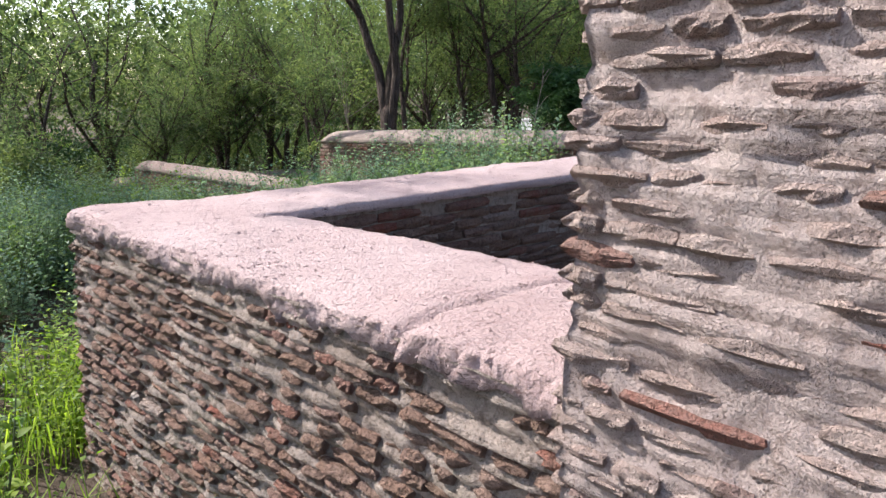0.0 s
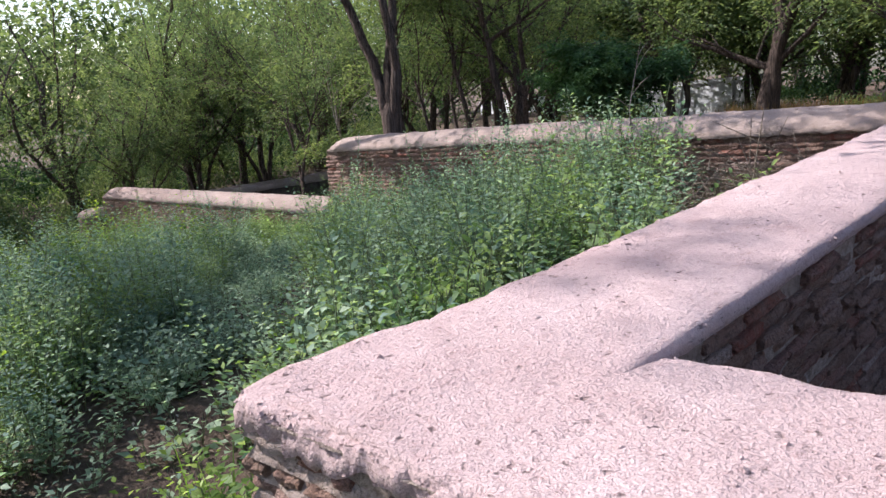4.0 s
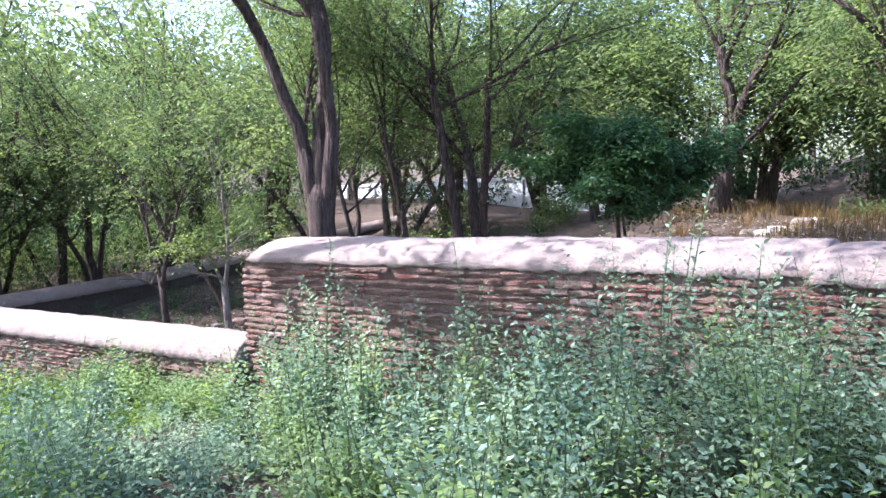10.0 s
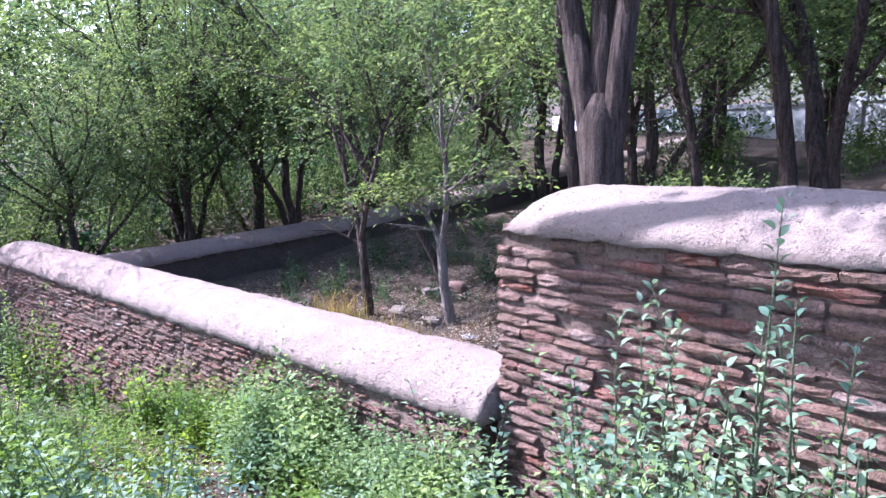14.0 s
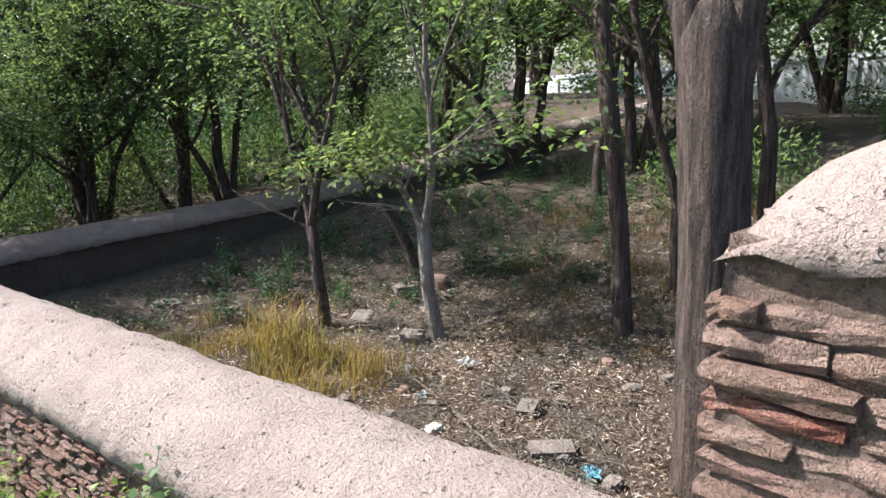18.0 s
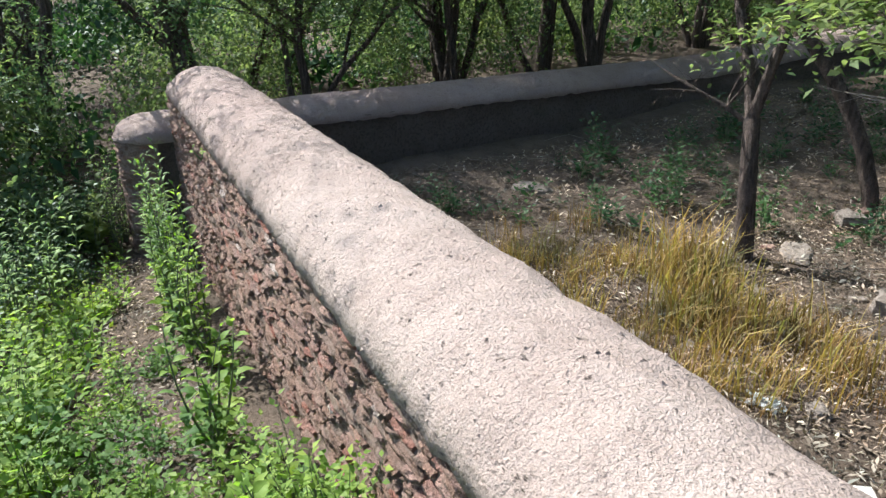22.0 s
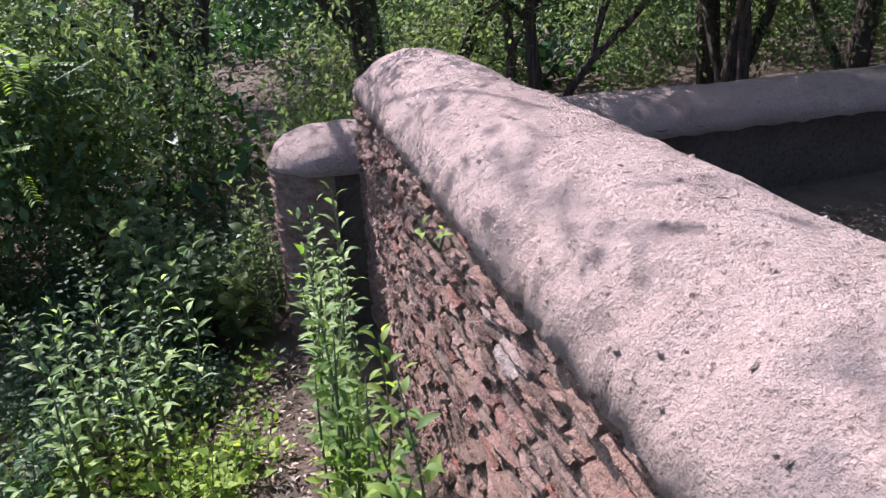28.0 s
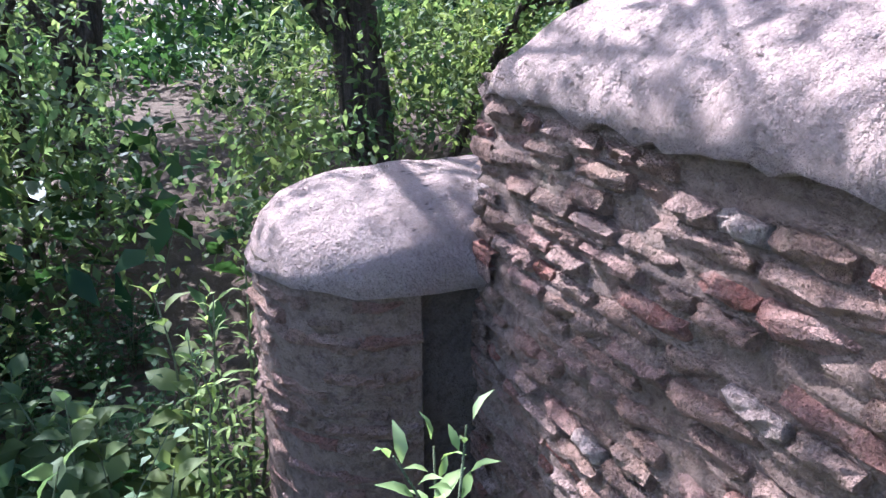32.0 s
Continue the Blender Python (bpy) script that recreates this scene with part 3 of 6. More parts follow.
wc2 = wall_thing("wall_5", "higher dark brick wall with flat top")
add_cap(f_c2, wc2, False, 0.05, plaster_flat, step=0.06)
add_core(f_c2, wc2, 1.6, cell=0.05, inset=0.013)
add_bricks(f_c2, wc2, "out", 1.3, 34, pieces=(0.0, 1.5))
add_bricks(f_c2, wc2, "start", 1.2, 35)

wd = wall_thing("wall_6", "long low brick wall with thick rounded plaster cap")
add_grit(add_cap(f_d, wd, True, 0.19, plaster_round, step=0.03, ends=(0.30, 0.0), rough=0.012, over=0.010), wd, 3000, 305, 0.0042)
add_core(f_d, wd, 0.85, inset=0.022, course=0.039, cell=0.0145, back=False, ledge=0.017)
add_bricks(f_d, wd, "out", 1.15, 41, pieces=(0.0, 1.6), course=0.039, long=(0.05, 0.14), thin=(0.025, 0.033), proud=0.001, skip=0.12, wide=0.014)
add_bricks(f_d, wd, "start", 1.15, 42, pieces=(0.0, 0.6), course=0.039, long=(0.05, 0.14), thin=(0.025, 0.033), proud=0.001, skip=0.12, wide=0.014)

we = wall_thing("wall_7", "shaded low brick wall with smooth rounded plaster cap")
add_cap(f_e, we, True, 0.17, plaster_round, step=0.05, ends=(0.0, 0.29), rough=0.014, plan_round=True)
add_cap(f_e2, we, True, 0.18, plaster_round, step=0.1, rough=0.016)
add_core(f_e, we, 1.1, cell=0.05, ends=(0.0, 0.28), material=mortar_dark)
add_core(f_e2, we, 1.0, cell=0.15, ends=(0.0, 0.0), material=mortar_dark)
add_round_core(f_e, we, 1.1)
add_bricks(f_e, we, "round", 1.05, 45, pieces=(0.0, 2.0), course=0.040, long=(0.08, 0.17), thin=(0.030, 0.037), proud=-0.004, skip=0.15)
add_bricks(f_e, we, "out", 0.9, 47, span=(4.4, 5.72), course=0.040, long=(0.08, 0.17), thin=(0.030, 0.037), proud=-0.004, skip=0.15)


# ---- trees ----
def tube(verts, faces, pts, radii, sides=7):
    base = len(verts)
    prev = None
    for i, (p, r) in enumerate(zip(pts, radii)):
        d = (pts[min(i + 1, len(pts) - 1)] - pts[max(i - 1, 0)]).normalized()
        side = d.cross(Vector((0, 0, 1)) if abs(d.z) < 0.9 else Vector((1, 0, 0))).normalized() if prev is None else (prev - d * prev.dot(d)).normalized()
        prev = side
        up = d.cross(side)
        for k in range(sides):
            a = 2 * math.pi * k / sides
            verts.append(tuple(p + (side * math.cos(a) + up * math.sin(a)) * r))
    for i in range(len(pts) - 1):
        for k in range(sides):
            a = base + i * sides + k
            b = base + i * sides + (k + 1) % sides
            faces.append((a, b, b + sides, a + sides))
    top = base + (len(pts) - 1) * sides
    faces.append(tuple(top + k for k in range(sides)))


def limb(verts, faces, tips, rng, start, way, length, radius, level, levels, sag=0.0, spread=0.55, bare=0.35):
    n = max(3, int(length / 0.28)) if level < 2 else 2
    pts, radii = [start.copy()], [radius]
    p, d = start.copy(), way.normalized()
    end = radius * (0.5 if level < levels else 0.3)
    for i in range(n):
        d = (d + Vector((rng.gauss(0, 0.10), rng.gauss(0, 0.10), rng.gauss(0, 0.07) - sag + 0.03))).normalized()
        p = p + d * (length / n)
        pts.append(p.copy())
        radii.append(radius + (end - radius) * (i + 1) / n)
    tube(verts, faces, pts, radii, 8 if level == 0 else (5 if level == 1 else 3))
    if level >= levels - 1:
        for q in pts[1:]:
            tips.append(q)
    if level < levels:
        for _ in range(rng.randint(3, 5) if level else rng.randint(4, 6)):
            i = rng.randint(max(1, int(n * (bare if level == 0 else 0.35))), n)
            nd = (d + Vector((rng.gauss(0, spread), rng.gauss(0, spread), rng.gauss(0.05, spread * 0.6)))).normalized()
            limb(verts, faces, tips, rng, pts[i], nd, length * rng.uniform(0.45, 0.75), radii[i] * 0.6, level + 1, levels, sag, spread, bare)


def leaf_cloud(centres, n_each, spread, length, width, seed, droop=0.3):
    """Feathery sprays about each centre: thin drooping lines set with small leaves on both sides. Gives verts and faces."""
    rs = np.random.RandomState(seed)
    k = max(2, n_each // 9)
    m = max(4, n_each // k)
    c = np.repeat(np.asarray(centres, float), k, 0)
    n = len(c)
    c = c + rs.normal(0, 1, (n, 3)) * np.array([spread, spread, spread * 0.45]) * 0.55
    way = rs.normal(0, 1, (n, 3)) * np.array([1.0, 1.0, 0.35])
    way /= np.linalg.norm(way, axis=1)[:, None] + 1e-9
    way[:, 2] -= 0.12
    reach = spread * rs.uniform(0.7, 1.7, n)
    t = (np.arange(m) + 0.5) / m
    p = c[:, None] + way[:, None] * (reach[:, None] * t[None])[..., None]
    p[..., 2] -= (reach[:, None] * t[None] ** 2) * 0.30
    side = np.cross(way, np.array([0, 0, 1.0]))
    side /= np.linalg.norm(side, axis=1)[:, None] + 1e-9
    sgn = np.where(np.arange(m) % 2, 1.0, -1.0)
    out = side[:, None] * sgn[None, :, None] + way[:, None] * 0.5
    p = p.reshape(-1, 3) + rs.normal(0, 0.02, (n * m, 3))
    return leaf_quads(p, rs, length, width, droop, out.reshape(-1, 3))


def leaf_quads(c, rs, length, width, droop=0.3, way=None):
    n = len(c)
    d = rs.normal(0, 1, (n, 3)) if way is None else way + rs.normal(0, 0.25, (n, 3))
    d[:, 2] -= droop
    d /= np.linalg.norm(d, axis=1)[:, None]
    up = rs.normal(0, 0.45, (n, 3)) + np.array([0, 0, 1.0])
    s = np.cross(d, up)
    s /= np.linalg.norm(s, axis=1)[:, None] + 1e-9
    nn = np.cross(s, d)
    ln = (length * rs.uniform(0.6, 1.25, n))[:, None]
    w = (width * rs.uniform(0.7, 1.2, n))[:, None]
    v = np.empty((n, 4, 3))
    v[:, 0] = c
    v[:, 1] = c + d * ln * 0.45 + s * w * 0.5 + nn * ln * 0.06
    v[:, 2] = c + d * ln - nn * ln * 0.08
    v[:, 3] = c + d * ln * 0.45 - s * w * 0.5 + nn * ln * 0.06
    f = np.arange(n * 4).reshape(n, 4)
    return v.reshape(-1, 3), f


def quads_object(name, v, f, material, parent=None):
    me = bpy.data.meshes.new(name)
    nf = len(f)
    me.vertices.add(len(v))
    me.vertices.foreach_set("co", np.ascontiguousarray(v, np.float32).reshape(-1))
    me.loops.add(nf * 4)
    me.loops.foreach_set("vertex_index", np.ascontiguousarray(f, np.int32).reshape(-1))
    me.polygons.add(nf)
    me.polygons.foreach_set("loop_start", np.arange(0, nf * 4, 4, dtype=np.int32))
    me.update(calc_edges=True)
    me.materials.append(material)
    ob = new(name, me)
    if parent is not None:
        ob.parent = parent
    return ob


def tree(label, stems, seed, leaf, per_tip, spread, size, levels=3, bark_m=None, sag=0.02, keep_above=0.0, thin=1.0, bare=0.35, extra=()):
    """stems: (dx, dy, lean direction, length, radius) of every trunk at the foot."""
    rng = random.Random(seed)
    verts, faces, tips = [], [], []
    for dx, dy, way, length, radius in stems:
        limb(verts, faces, tips, rng, Vector((dx, dy, -0.15)) if not isinstance(dx, tuple) else Vector(dx), Vector(way), length, radius, 0, levels, sag, 0.55, bare)
    for pts, radii in extra:
        tube(verts, faces, [Vector(q) for q in pts], radii, 10)
    t = new("tree")
    tagged(t, label, "tree")
    mesh_object("trunk", verts, faces, bark_m or bark, t, smooth=True)
    tips = [q for q in tips if q.z > keep_above and rng.random() < thin]
    v, f = leaf_cloud([tuple(q) for q in tips], per_tip, spread, size[0], size[1], seed)
    quads_object("crown", v, f, leaf, t)
    return t


def put(ob, x, y, turn=0.0, scale=1.0, dz=0.0):
    ob.matrix_basis = Matrix.Translation((x, y, land_z(x, y) + dz)) @ Matrix.Rotation(turn, 4, "Z") @ Matrix.Scale(scale, 4)
    return ob



# the trees that stand by the walls
put(tree("old tree with thick fissured brown trunk", [
    ((-0.25, 0.01, 2.55), 0, (-0.06, 0.0, 1.0), 3.0, 0.085), ((-0.07, 0.03, 2.7), 0, (-0.05, 0.06, 1.0), 3.0, 0.08), ((0.10, 0.0, 2.7), 0, (0.12, -0.04, 1.0), 3.0, 0.075)],
    5, leaf_tree, 60, 0.38, (0.06, 0.022), keep_above=2.6, bare=0.4,
    extra=[([(0.05, 0, -0.2), (0.03, 0, 0.12), (0.0, 0.01, 0.6), (-0.02, 0.01, 1.1), (-0.05, 0.01, 1.6), (-0.08, 0.01, 2.0), (-0.08, 0.01, 2.2)], [0.24, 0.175, 0.155, 0.148, 0.150, 0.150, 0.08]),
           ([(-0.10, 0.0, 1.5), (-0.13, 0.0, 1.9), (-0.19, 0.01, 2.25), (-0.26, 0.01, 2.6)], [0.05, 0.085, 0.095, 0.085]),
           ([(-0.05, 0.02, 1.6), (-0.06, 0.03, 2.0), (-0.07, 0.03, 2.4), (-0.07, 0.03, 2.8)], [0.05, 0.09, 0.092, 0.08]),
           ([(0.0, -0.01, 1.5), (0.01, 0.0, 1.9), (0.05, 0.0, 2.35), (0.10, 0.0, 2.8)], [0.05, 0.085, 0.084, 0.075])]), -4.07, 8.57)
put(tree("slender forked tree with dark bark", [
    (-0.08, 0, (-0.10, 0, 1), 3.4, 0.095), (0.06, 0.05, (0.02, 0.05, 1), 3.6, 0.10), (0.12, 0.05, (0.12, 0.05, 1), 3.3, 0.075)],
    6, leaf_tree, 30, 0.34, (0.085, 0.03), keep_above=2.4, bare=0.6), -2.98, 11.1)
put(tree("thin dark forked tree", [(0, 0, (-0.10, 0, 1), 3.0, 0.07)], 7, leaf_tree, 44, 0.3, (0.058, 0.024), keep_above=1.6, bare=0.5), -3.9, 11.2)
put(tree("dense dark-green umbrella-shaped bush on thin trunks", [((0, 0, 0.95), 0, (0.0, 0.0, 1), 0.75, 0.03), ((0, 0, 0.9), 0, (0.8, 0.1, 0.75), 0.9, 0.028), ((0, 0, 0.9), 0, (-0.8, 0.1, 0.75), 0.9, 0.028),
    ((0, 0, 0.9), 0, (0.1, 0.8, 0.7), 0.8, 0.025), ((0, 0, 0.9), 0, (0.0, -0.8, 0.7), 0.8, 0.025), ((0, 0, 0.95), 0, (0.5, -0.5, 0.9), 0.8, 0.022), ((0, 0, 0.95), 0, (-0.5, -0.4, 0.9), 0.8, 0.022)],
    8, leaf_bush, 34, 0.20, (0.085, 0.045), keep_above=0.92, bare=0.3,
    extra=[([(0.06, 0, -1.3), (0.04, 0, -0.4), (0.02, 0, 0.3), (0, 0, 0.97)], [0.055, 0.046, 0.040, 0.03]), ([(0.40, 0.1, -1.3), (0.2, 0.06, 0.0), (0.05, 0.01, 0.95)], [0.04, 0.03, 0.022])]), -0.98, 9.75, 0.0, 0.72, 0.68)
put(tree("spreading tree with gnarled trunks on the slope", [(0, 0, (0.1, 0, 1), 2.6, 0.14), (0.15, 0.1, (-0.2, 0, 1), 2.4, 0.11)],
    9, leaf_tree, 44, 0.38, (0.075, 0.030), keep_above=1.3), 0.75, 16.4, 0.0, 1.35)
put(tree("dark spreading thorn tree on the slope", [(0, 0, (0.05, 0, 1), 2.6, 0.13), (0.1, 0.0, (0.25, 0.1, 1), 2.4, 0.09)],
    10, leaf_tree, 44, 0.38, (0.075, 0.030), keep_above=1.1), 3.1, 12.2, 0.0, 1.3)
put(tree("dark thorn tree on the slope", [(0, 0, (0.0, 0, 1), 2.4, 0.10)], 19, leaf_tree, 44, 0.38, (0.075, 0.030), keep_above=1.0), 5.6, 14.5, 0.0, 1.4)
put(tree("slim dark trunk in the yard", [((-0.24, 0.0, 2.3), 0, (-0.2, 0.05, 1), 1.9, 0.045), ((-0.2, 0.0, 2.0), 0, (0.3, 0.1, 1), 1.8, 0.035)], 32, leaf_tree, 37, 0.34, (0.058, 0.024), keep_above=2.0, bare=0.4,
    extra=[([(0.03, 0, -0.2), (0.0, 0, 0.2), (-0.04, 0.01, 0.8), (-0.13, 0, 1.6), (-0.24, 0, 2.4)], [0.085, 0.07, 0.062, 0.058, 0.045])]), -4.82, 10.25)
put(tree("slim forked dark tree in the yard", [(0, 0, (-0.04, 0, 1), 2.6, 0.05)], 15, leaf_tree, 37, 0.34, (0.058, 0.024), keep_above=1.6, bare=0.6), -4.58, 11.1)
put(tree("dark leafy tree at the back of the yard", [(0, 0, (-0.05, 0.03, 1), 3.4, 0.06)], 35, leaf_tree, 44, 0.34, (0.058, 0.024), keep_above=1.7, bare=0.5), -6.95, 11.3)
put(tree("dark leafy tree at the back of the yard", [(0, 0, (0.04, 0.05, 1), 3.4, 0.065)], 36, leaf_tree, 44, 0.34, (0.058, 0.024), keep_above=1.5, bare=0.45), -6.0, 14.2)
put(tree("thin dark sapling with bare twigs and leafy top", [((-0.10, 0.04, 0.8), 0, (-0.35, 0.1, 1), 1.9, 0.035), ((-0.10, 0.04, 0.8), 0, (0.22, 0.0, 1), 1.8, 0.035), ((-0.1, 0.04, 0.78), 0, (-0.9, -0.2, 0.45), 0.5, 0.018)],
    13, leaf_tree, 30, 0.26, (0.058, 0.024), keep_above=1.25, bare=0.4,
    extra=[([(0.02, 0, -0.2), (0.0, 0, 0.1), (-0.05, 0.02, 0.45), (-0.10, 0.04, 0.82)], [0.065, 0.055, 0.05, 0.045])]), -7.13, 9.95)
put(tree("pale crooked forked sapling", [
    ((-0.09, 0, 0.82), 0, (-0.55, 0.1, 0.8), 0.5, 0.033), ((-0.08, 0, 0.82), 0, (0.35, 0.0, 1.0), 1.5, 0.035)], 14, leaf_tree, 14, 0.28, (0.07, 0.032), bark_m=bark_pale,
    keep_above=1.35, bare=0.5, extra=[([(0.02, 0, -0.15), (0.0, 0, 0.1), (-0.06, 0, 0.4), (-0.085, 0, 0.85)], [0.07, 0.058, 0.052, 0.05])]), -6.12, 9.95)
# thorn trees with high crowns, up the slope and before the white wall
thorn = tree("tall thorn tree with a high leafy crown", [(0, 0, (0.06, 0, 1), 2.5, 0.085), (0.1, 0.05, (-0.3, 0.1, 1), 2.4, 0.07), (0.05, 0.1, (0.35, 0.2, 1), 2.2, 0.055)], 250, leaf_tree, 84, 0.46, (0.100, 0.042), levels=2, keep_above=1.0)
canopy = tree("tall leafy tree with a bare trunk and high crown", [(0, 0, (0.04, 0.03, 1), 3.3, 0.10), (0.1, 0.02, (0.22, -0.1, 1), 3.1, 0.075), (-0.05, 0.04, (-0.25, 0.15, 1), 3.0, 0.065)], 251, leaf_tree, 84, 0.46, (0.092, 0.039), levels=2, keep_above=1.9, bare=0.5)
for k, (base, x, y, size, lab) in enumerate((
        (thorn, 5.0, 13.6, 1.25, "dark thorn tree beside the bank"), (thorn, 4.6, 17.6, 1.5, "shady thorn tree up the slope"), (thorn, 2.2, 20.5, 1.6, "tall thorn tree up the slope"),
        (thorn, -1.6, 18.5, 1.55, "tall dark thorn tree on the slope"), (thorn, 0.2, 23.0, 1.8, "tall thorn tree before the white wall"), (thorn, 6.1, 18.9, 1.25, "leafy thorn tree up the slope"),
        (canopy, -5.4, 19.5, 1.5, "tall thorn tree before the white wall"), (canopy, -8.2, 24.0, 1.7, "tall thorn tree before the white wall"), (canopy, -5.9, 16.6, 1.25, "leafy tree at the back of the yard"),
        (canopy, -3.4, 21.6, 1.5, "leafy tree before the white wall"), (canopy, -8.0, 17.2, 1.25, "leafy tree behind the shaded wall"), (canopy, 5.6, 23.0, 1.6, "leafy tree at the top of the slope"),
        (canopy, 8.6, 24.5, 1.5, "leafy tree at the top of the slope"), (canopy, 2.6, 26.0, 1.8, "leafy tree beyond the white wall"), (canopy, -12.0, 29.5, 1.8, "leafy tree before the white wall"),
        (canopy, -12.0, 9.75, 0.60, "leafy tree leaning over the shaded wall"), (canopy, -11.75, 11.5, 0.72, "leafy tree leaning over the shaded wall"), (canopy, -11.3, 13.5, 0.9, "leafy tree leaning over the shaded wall"))):
    m = Matrix.Translation((x, y, land_z(x, y) - 0.05)) @ Matrix.Rotation(0.7 + 1.9 * k, 4, "Z")
    one = base if base.matrix_basis == Matrix.Identity(4) else copy_thing(base, m)
    one.matrix_basis = m
    one.scale = (size, size, size)
    tagged(one, lab, "tree", "high-crowned trees")
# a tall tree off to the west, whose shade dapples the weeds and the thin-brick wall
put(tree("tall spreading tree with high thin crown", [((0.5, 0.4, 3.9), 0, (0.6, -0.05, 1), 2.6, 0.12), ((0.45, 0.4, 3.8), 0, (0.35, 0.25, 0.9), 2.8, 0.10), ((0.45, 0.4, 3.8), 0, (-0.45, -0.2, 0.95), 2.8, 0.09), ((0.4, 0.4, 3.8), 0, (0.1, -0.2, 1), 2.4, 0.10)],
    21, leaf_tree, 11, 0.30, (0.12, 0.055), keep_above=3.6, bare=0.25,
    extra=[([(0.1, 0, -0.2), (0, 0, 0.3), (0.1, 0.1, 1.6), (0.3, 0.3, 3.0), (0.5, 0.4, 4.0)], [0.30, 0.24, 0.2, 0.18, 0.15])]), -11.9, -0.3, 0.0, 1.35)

# an unseen tree, added for the dappled shade on the brick wall's cap
put(tree("long-limbed tree out of view, whose crown shades the brick wall", [((1.4, 2.7, 4.8), 0, (1.0, -0.34, 0.02), 3.4, 0.07), ((1.4, 2.7, 4.8), 0, (1.0, -0.12, 0.06), 3.4, 0.06), ((2.8, 2.5, 5.1), 0, (1.0, -0.30, 0.02), 3.4, 0.05), ((4.6, 1.95, 5.15), 0, (1.0, -0.42, 0.0), 3.4, 0.045), ((4.6, 1.95, 5.15), 0, (1.0, -0.30, 0.1), 3.0, 0.04), ((0.0, 0.0, 4.0), 0, (0.1, 0.3, 1), 1.6, 0.08)],
    23, leaf_tree, 30, 0.32, (0.10, 0.045), levels=2, keep_above=4.3, bare=0.2,
    extra=[([(0.0, 0, -0.2), (0, 0, 0.3), (-0.04, 0.03, 1.4), (0.02, 0.0, 2.8), (0.0, 0.0, 4.1)], [0.26, 0.2, 0.17, 0.15, 0.12]), ([(0.0, 0, 4.0), (0.6, 1.4, 4.55), (1.4, 2.7, 4.85), (2.8, 2.5, 5.15), (4.6, 1.95, 5.2)], [0.11, 0.095, 0.08, 0.065, 0.045])]), -8.55, 3.02)

# woods around
wood = [
    tree("leafy green woodland tree", [(0, 0, (0.1, 0, 1), 3.8, 0.11), (0.15, 0.1, (-0.25, 0.1, 1), 3.5, 0.08), (-0.1, 0.1, (-0.1, 0.4, 1), 3.0, 0.05)], 41, leaf_tree, 56, 0.34, (0.078, 0.028), levels=2, keep_above=0.4, bare=0.25),
    tree("leafy green woodland tree", [(0, 0, (-0.15, 0.1, 1), 3.8, 0.11), (0.1, 0, (0.35, 0.1, 1), 3.0, 0.06), (0.1, 0, (0.1, -0.4, 1), 3.0, 0.05)], 42, leaf_tree, 56, 0.34, (0.078, 0.028), levels=2, keep_above=0.3, bare=0.25),
    tree("dark leafy woodland tree", [(0, 0, (0.05, 0.1, 1), 3.5, 0.10), (0.1, 0, (0.35, -0.1, 1), 3.0, 0.07), (0.1, 0, (-0.35, -0.1, 1), 2.9, 0.05)], 43, leaf_dark, 56, 0.34, (0.078, 0.028), levels=2, keep_above=0.2, bare=0.2),
    tree("bushy low woodland tree", [(0, 0, (-0.3, 0, 1), 1.3, 0.05), (0.1, 0.1, (0.3, 0.2, 1), 1.4, 0.05), (0, -0.1, (0.1, -0.4, 1), 1.2, 0.04)], 44, leaf_dark, 20, 0.24, (0.115, 0.052), levels=2, keep_above=0.05, bare=0.1),
]
rng = random.Random(77)
spots = []
for m in range(-2, 20, 2):
    for off, kinds, lo, hi in ((2.4, (0, 1, 1), 0.80, 0.95), (5.6, (0, 1, 2), 0.95, 1.2)):
        if (off > 3 and m % 6) or (off < 3 and m > 13):
            continue
        mm, oo = m + rng.uniform(-1.0, 1.0), off + rng.uniform(-0.5, 0.5) - (0.9 if m > 1 and off < 3 else 0.0)
        size = rng.uniform(lo, hi) * (1.05 if off > 3 else (0.52 if m < 0 else (0.8 if m < 2 else 1.2)))
        spots.append((E_END.x + 0.183 * mm - 0.983 * oo, E_END.y + 0.983 * mm + 0.183 * oo, rng.choice(kinds), size))
for k in range(15):
    x, y = rng.uniform(-23, -13.0), rng.uniform(-9, 6.0)
    near = -13.0 - x
    spots.append((x, y, rng.choice((0, 1, 2)) if near > 2.5 else 3, min(0.85, 0.5 + 0.04 * near)))
for k in range(8):
    spots.append((rng.uniform(-12, 4), rng.uniform(30, 40), rng.choice((0, 1, 2)), rng.uniform(1.1, 1.5)))
for k in range(4):
    spots.append((rng.uniform(8, 60), rng.uniform(50, 75), rng.choice((0, 1, 2)), rng.uniform(1.2, 1.8)))
spots += [(13.5, 33.0, 2, 1.6)]
first = [True] * 4
for x, y, k, sc in spots:
    m = Matrix.Translation((x, y, land_z(x, y) - 0.08)) @ Matrix.Rotation(rng.uniform(0, 6.28), 4, "Z")
    if first[k]:
        ob, first[k] = wood[k], False
        ob.matrix_basis = m
    else:
        ob = copy_thing(wood[k], m)
    ob.scale = (sc, sc, sc * rng.uniform(0.9, 1.1))
    ob["group"] = "woodland trees"


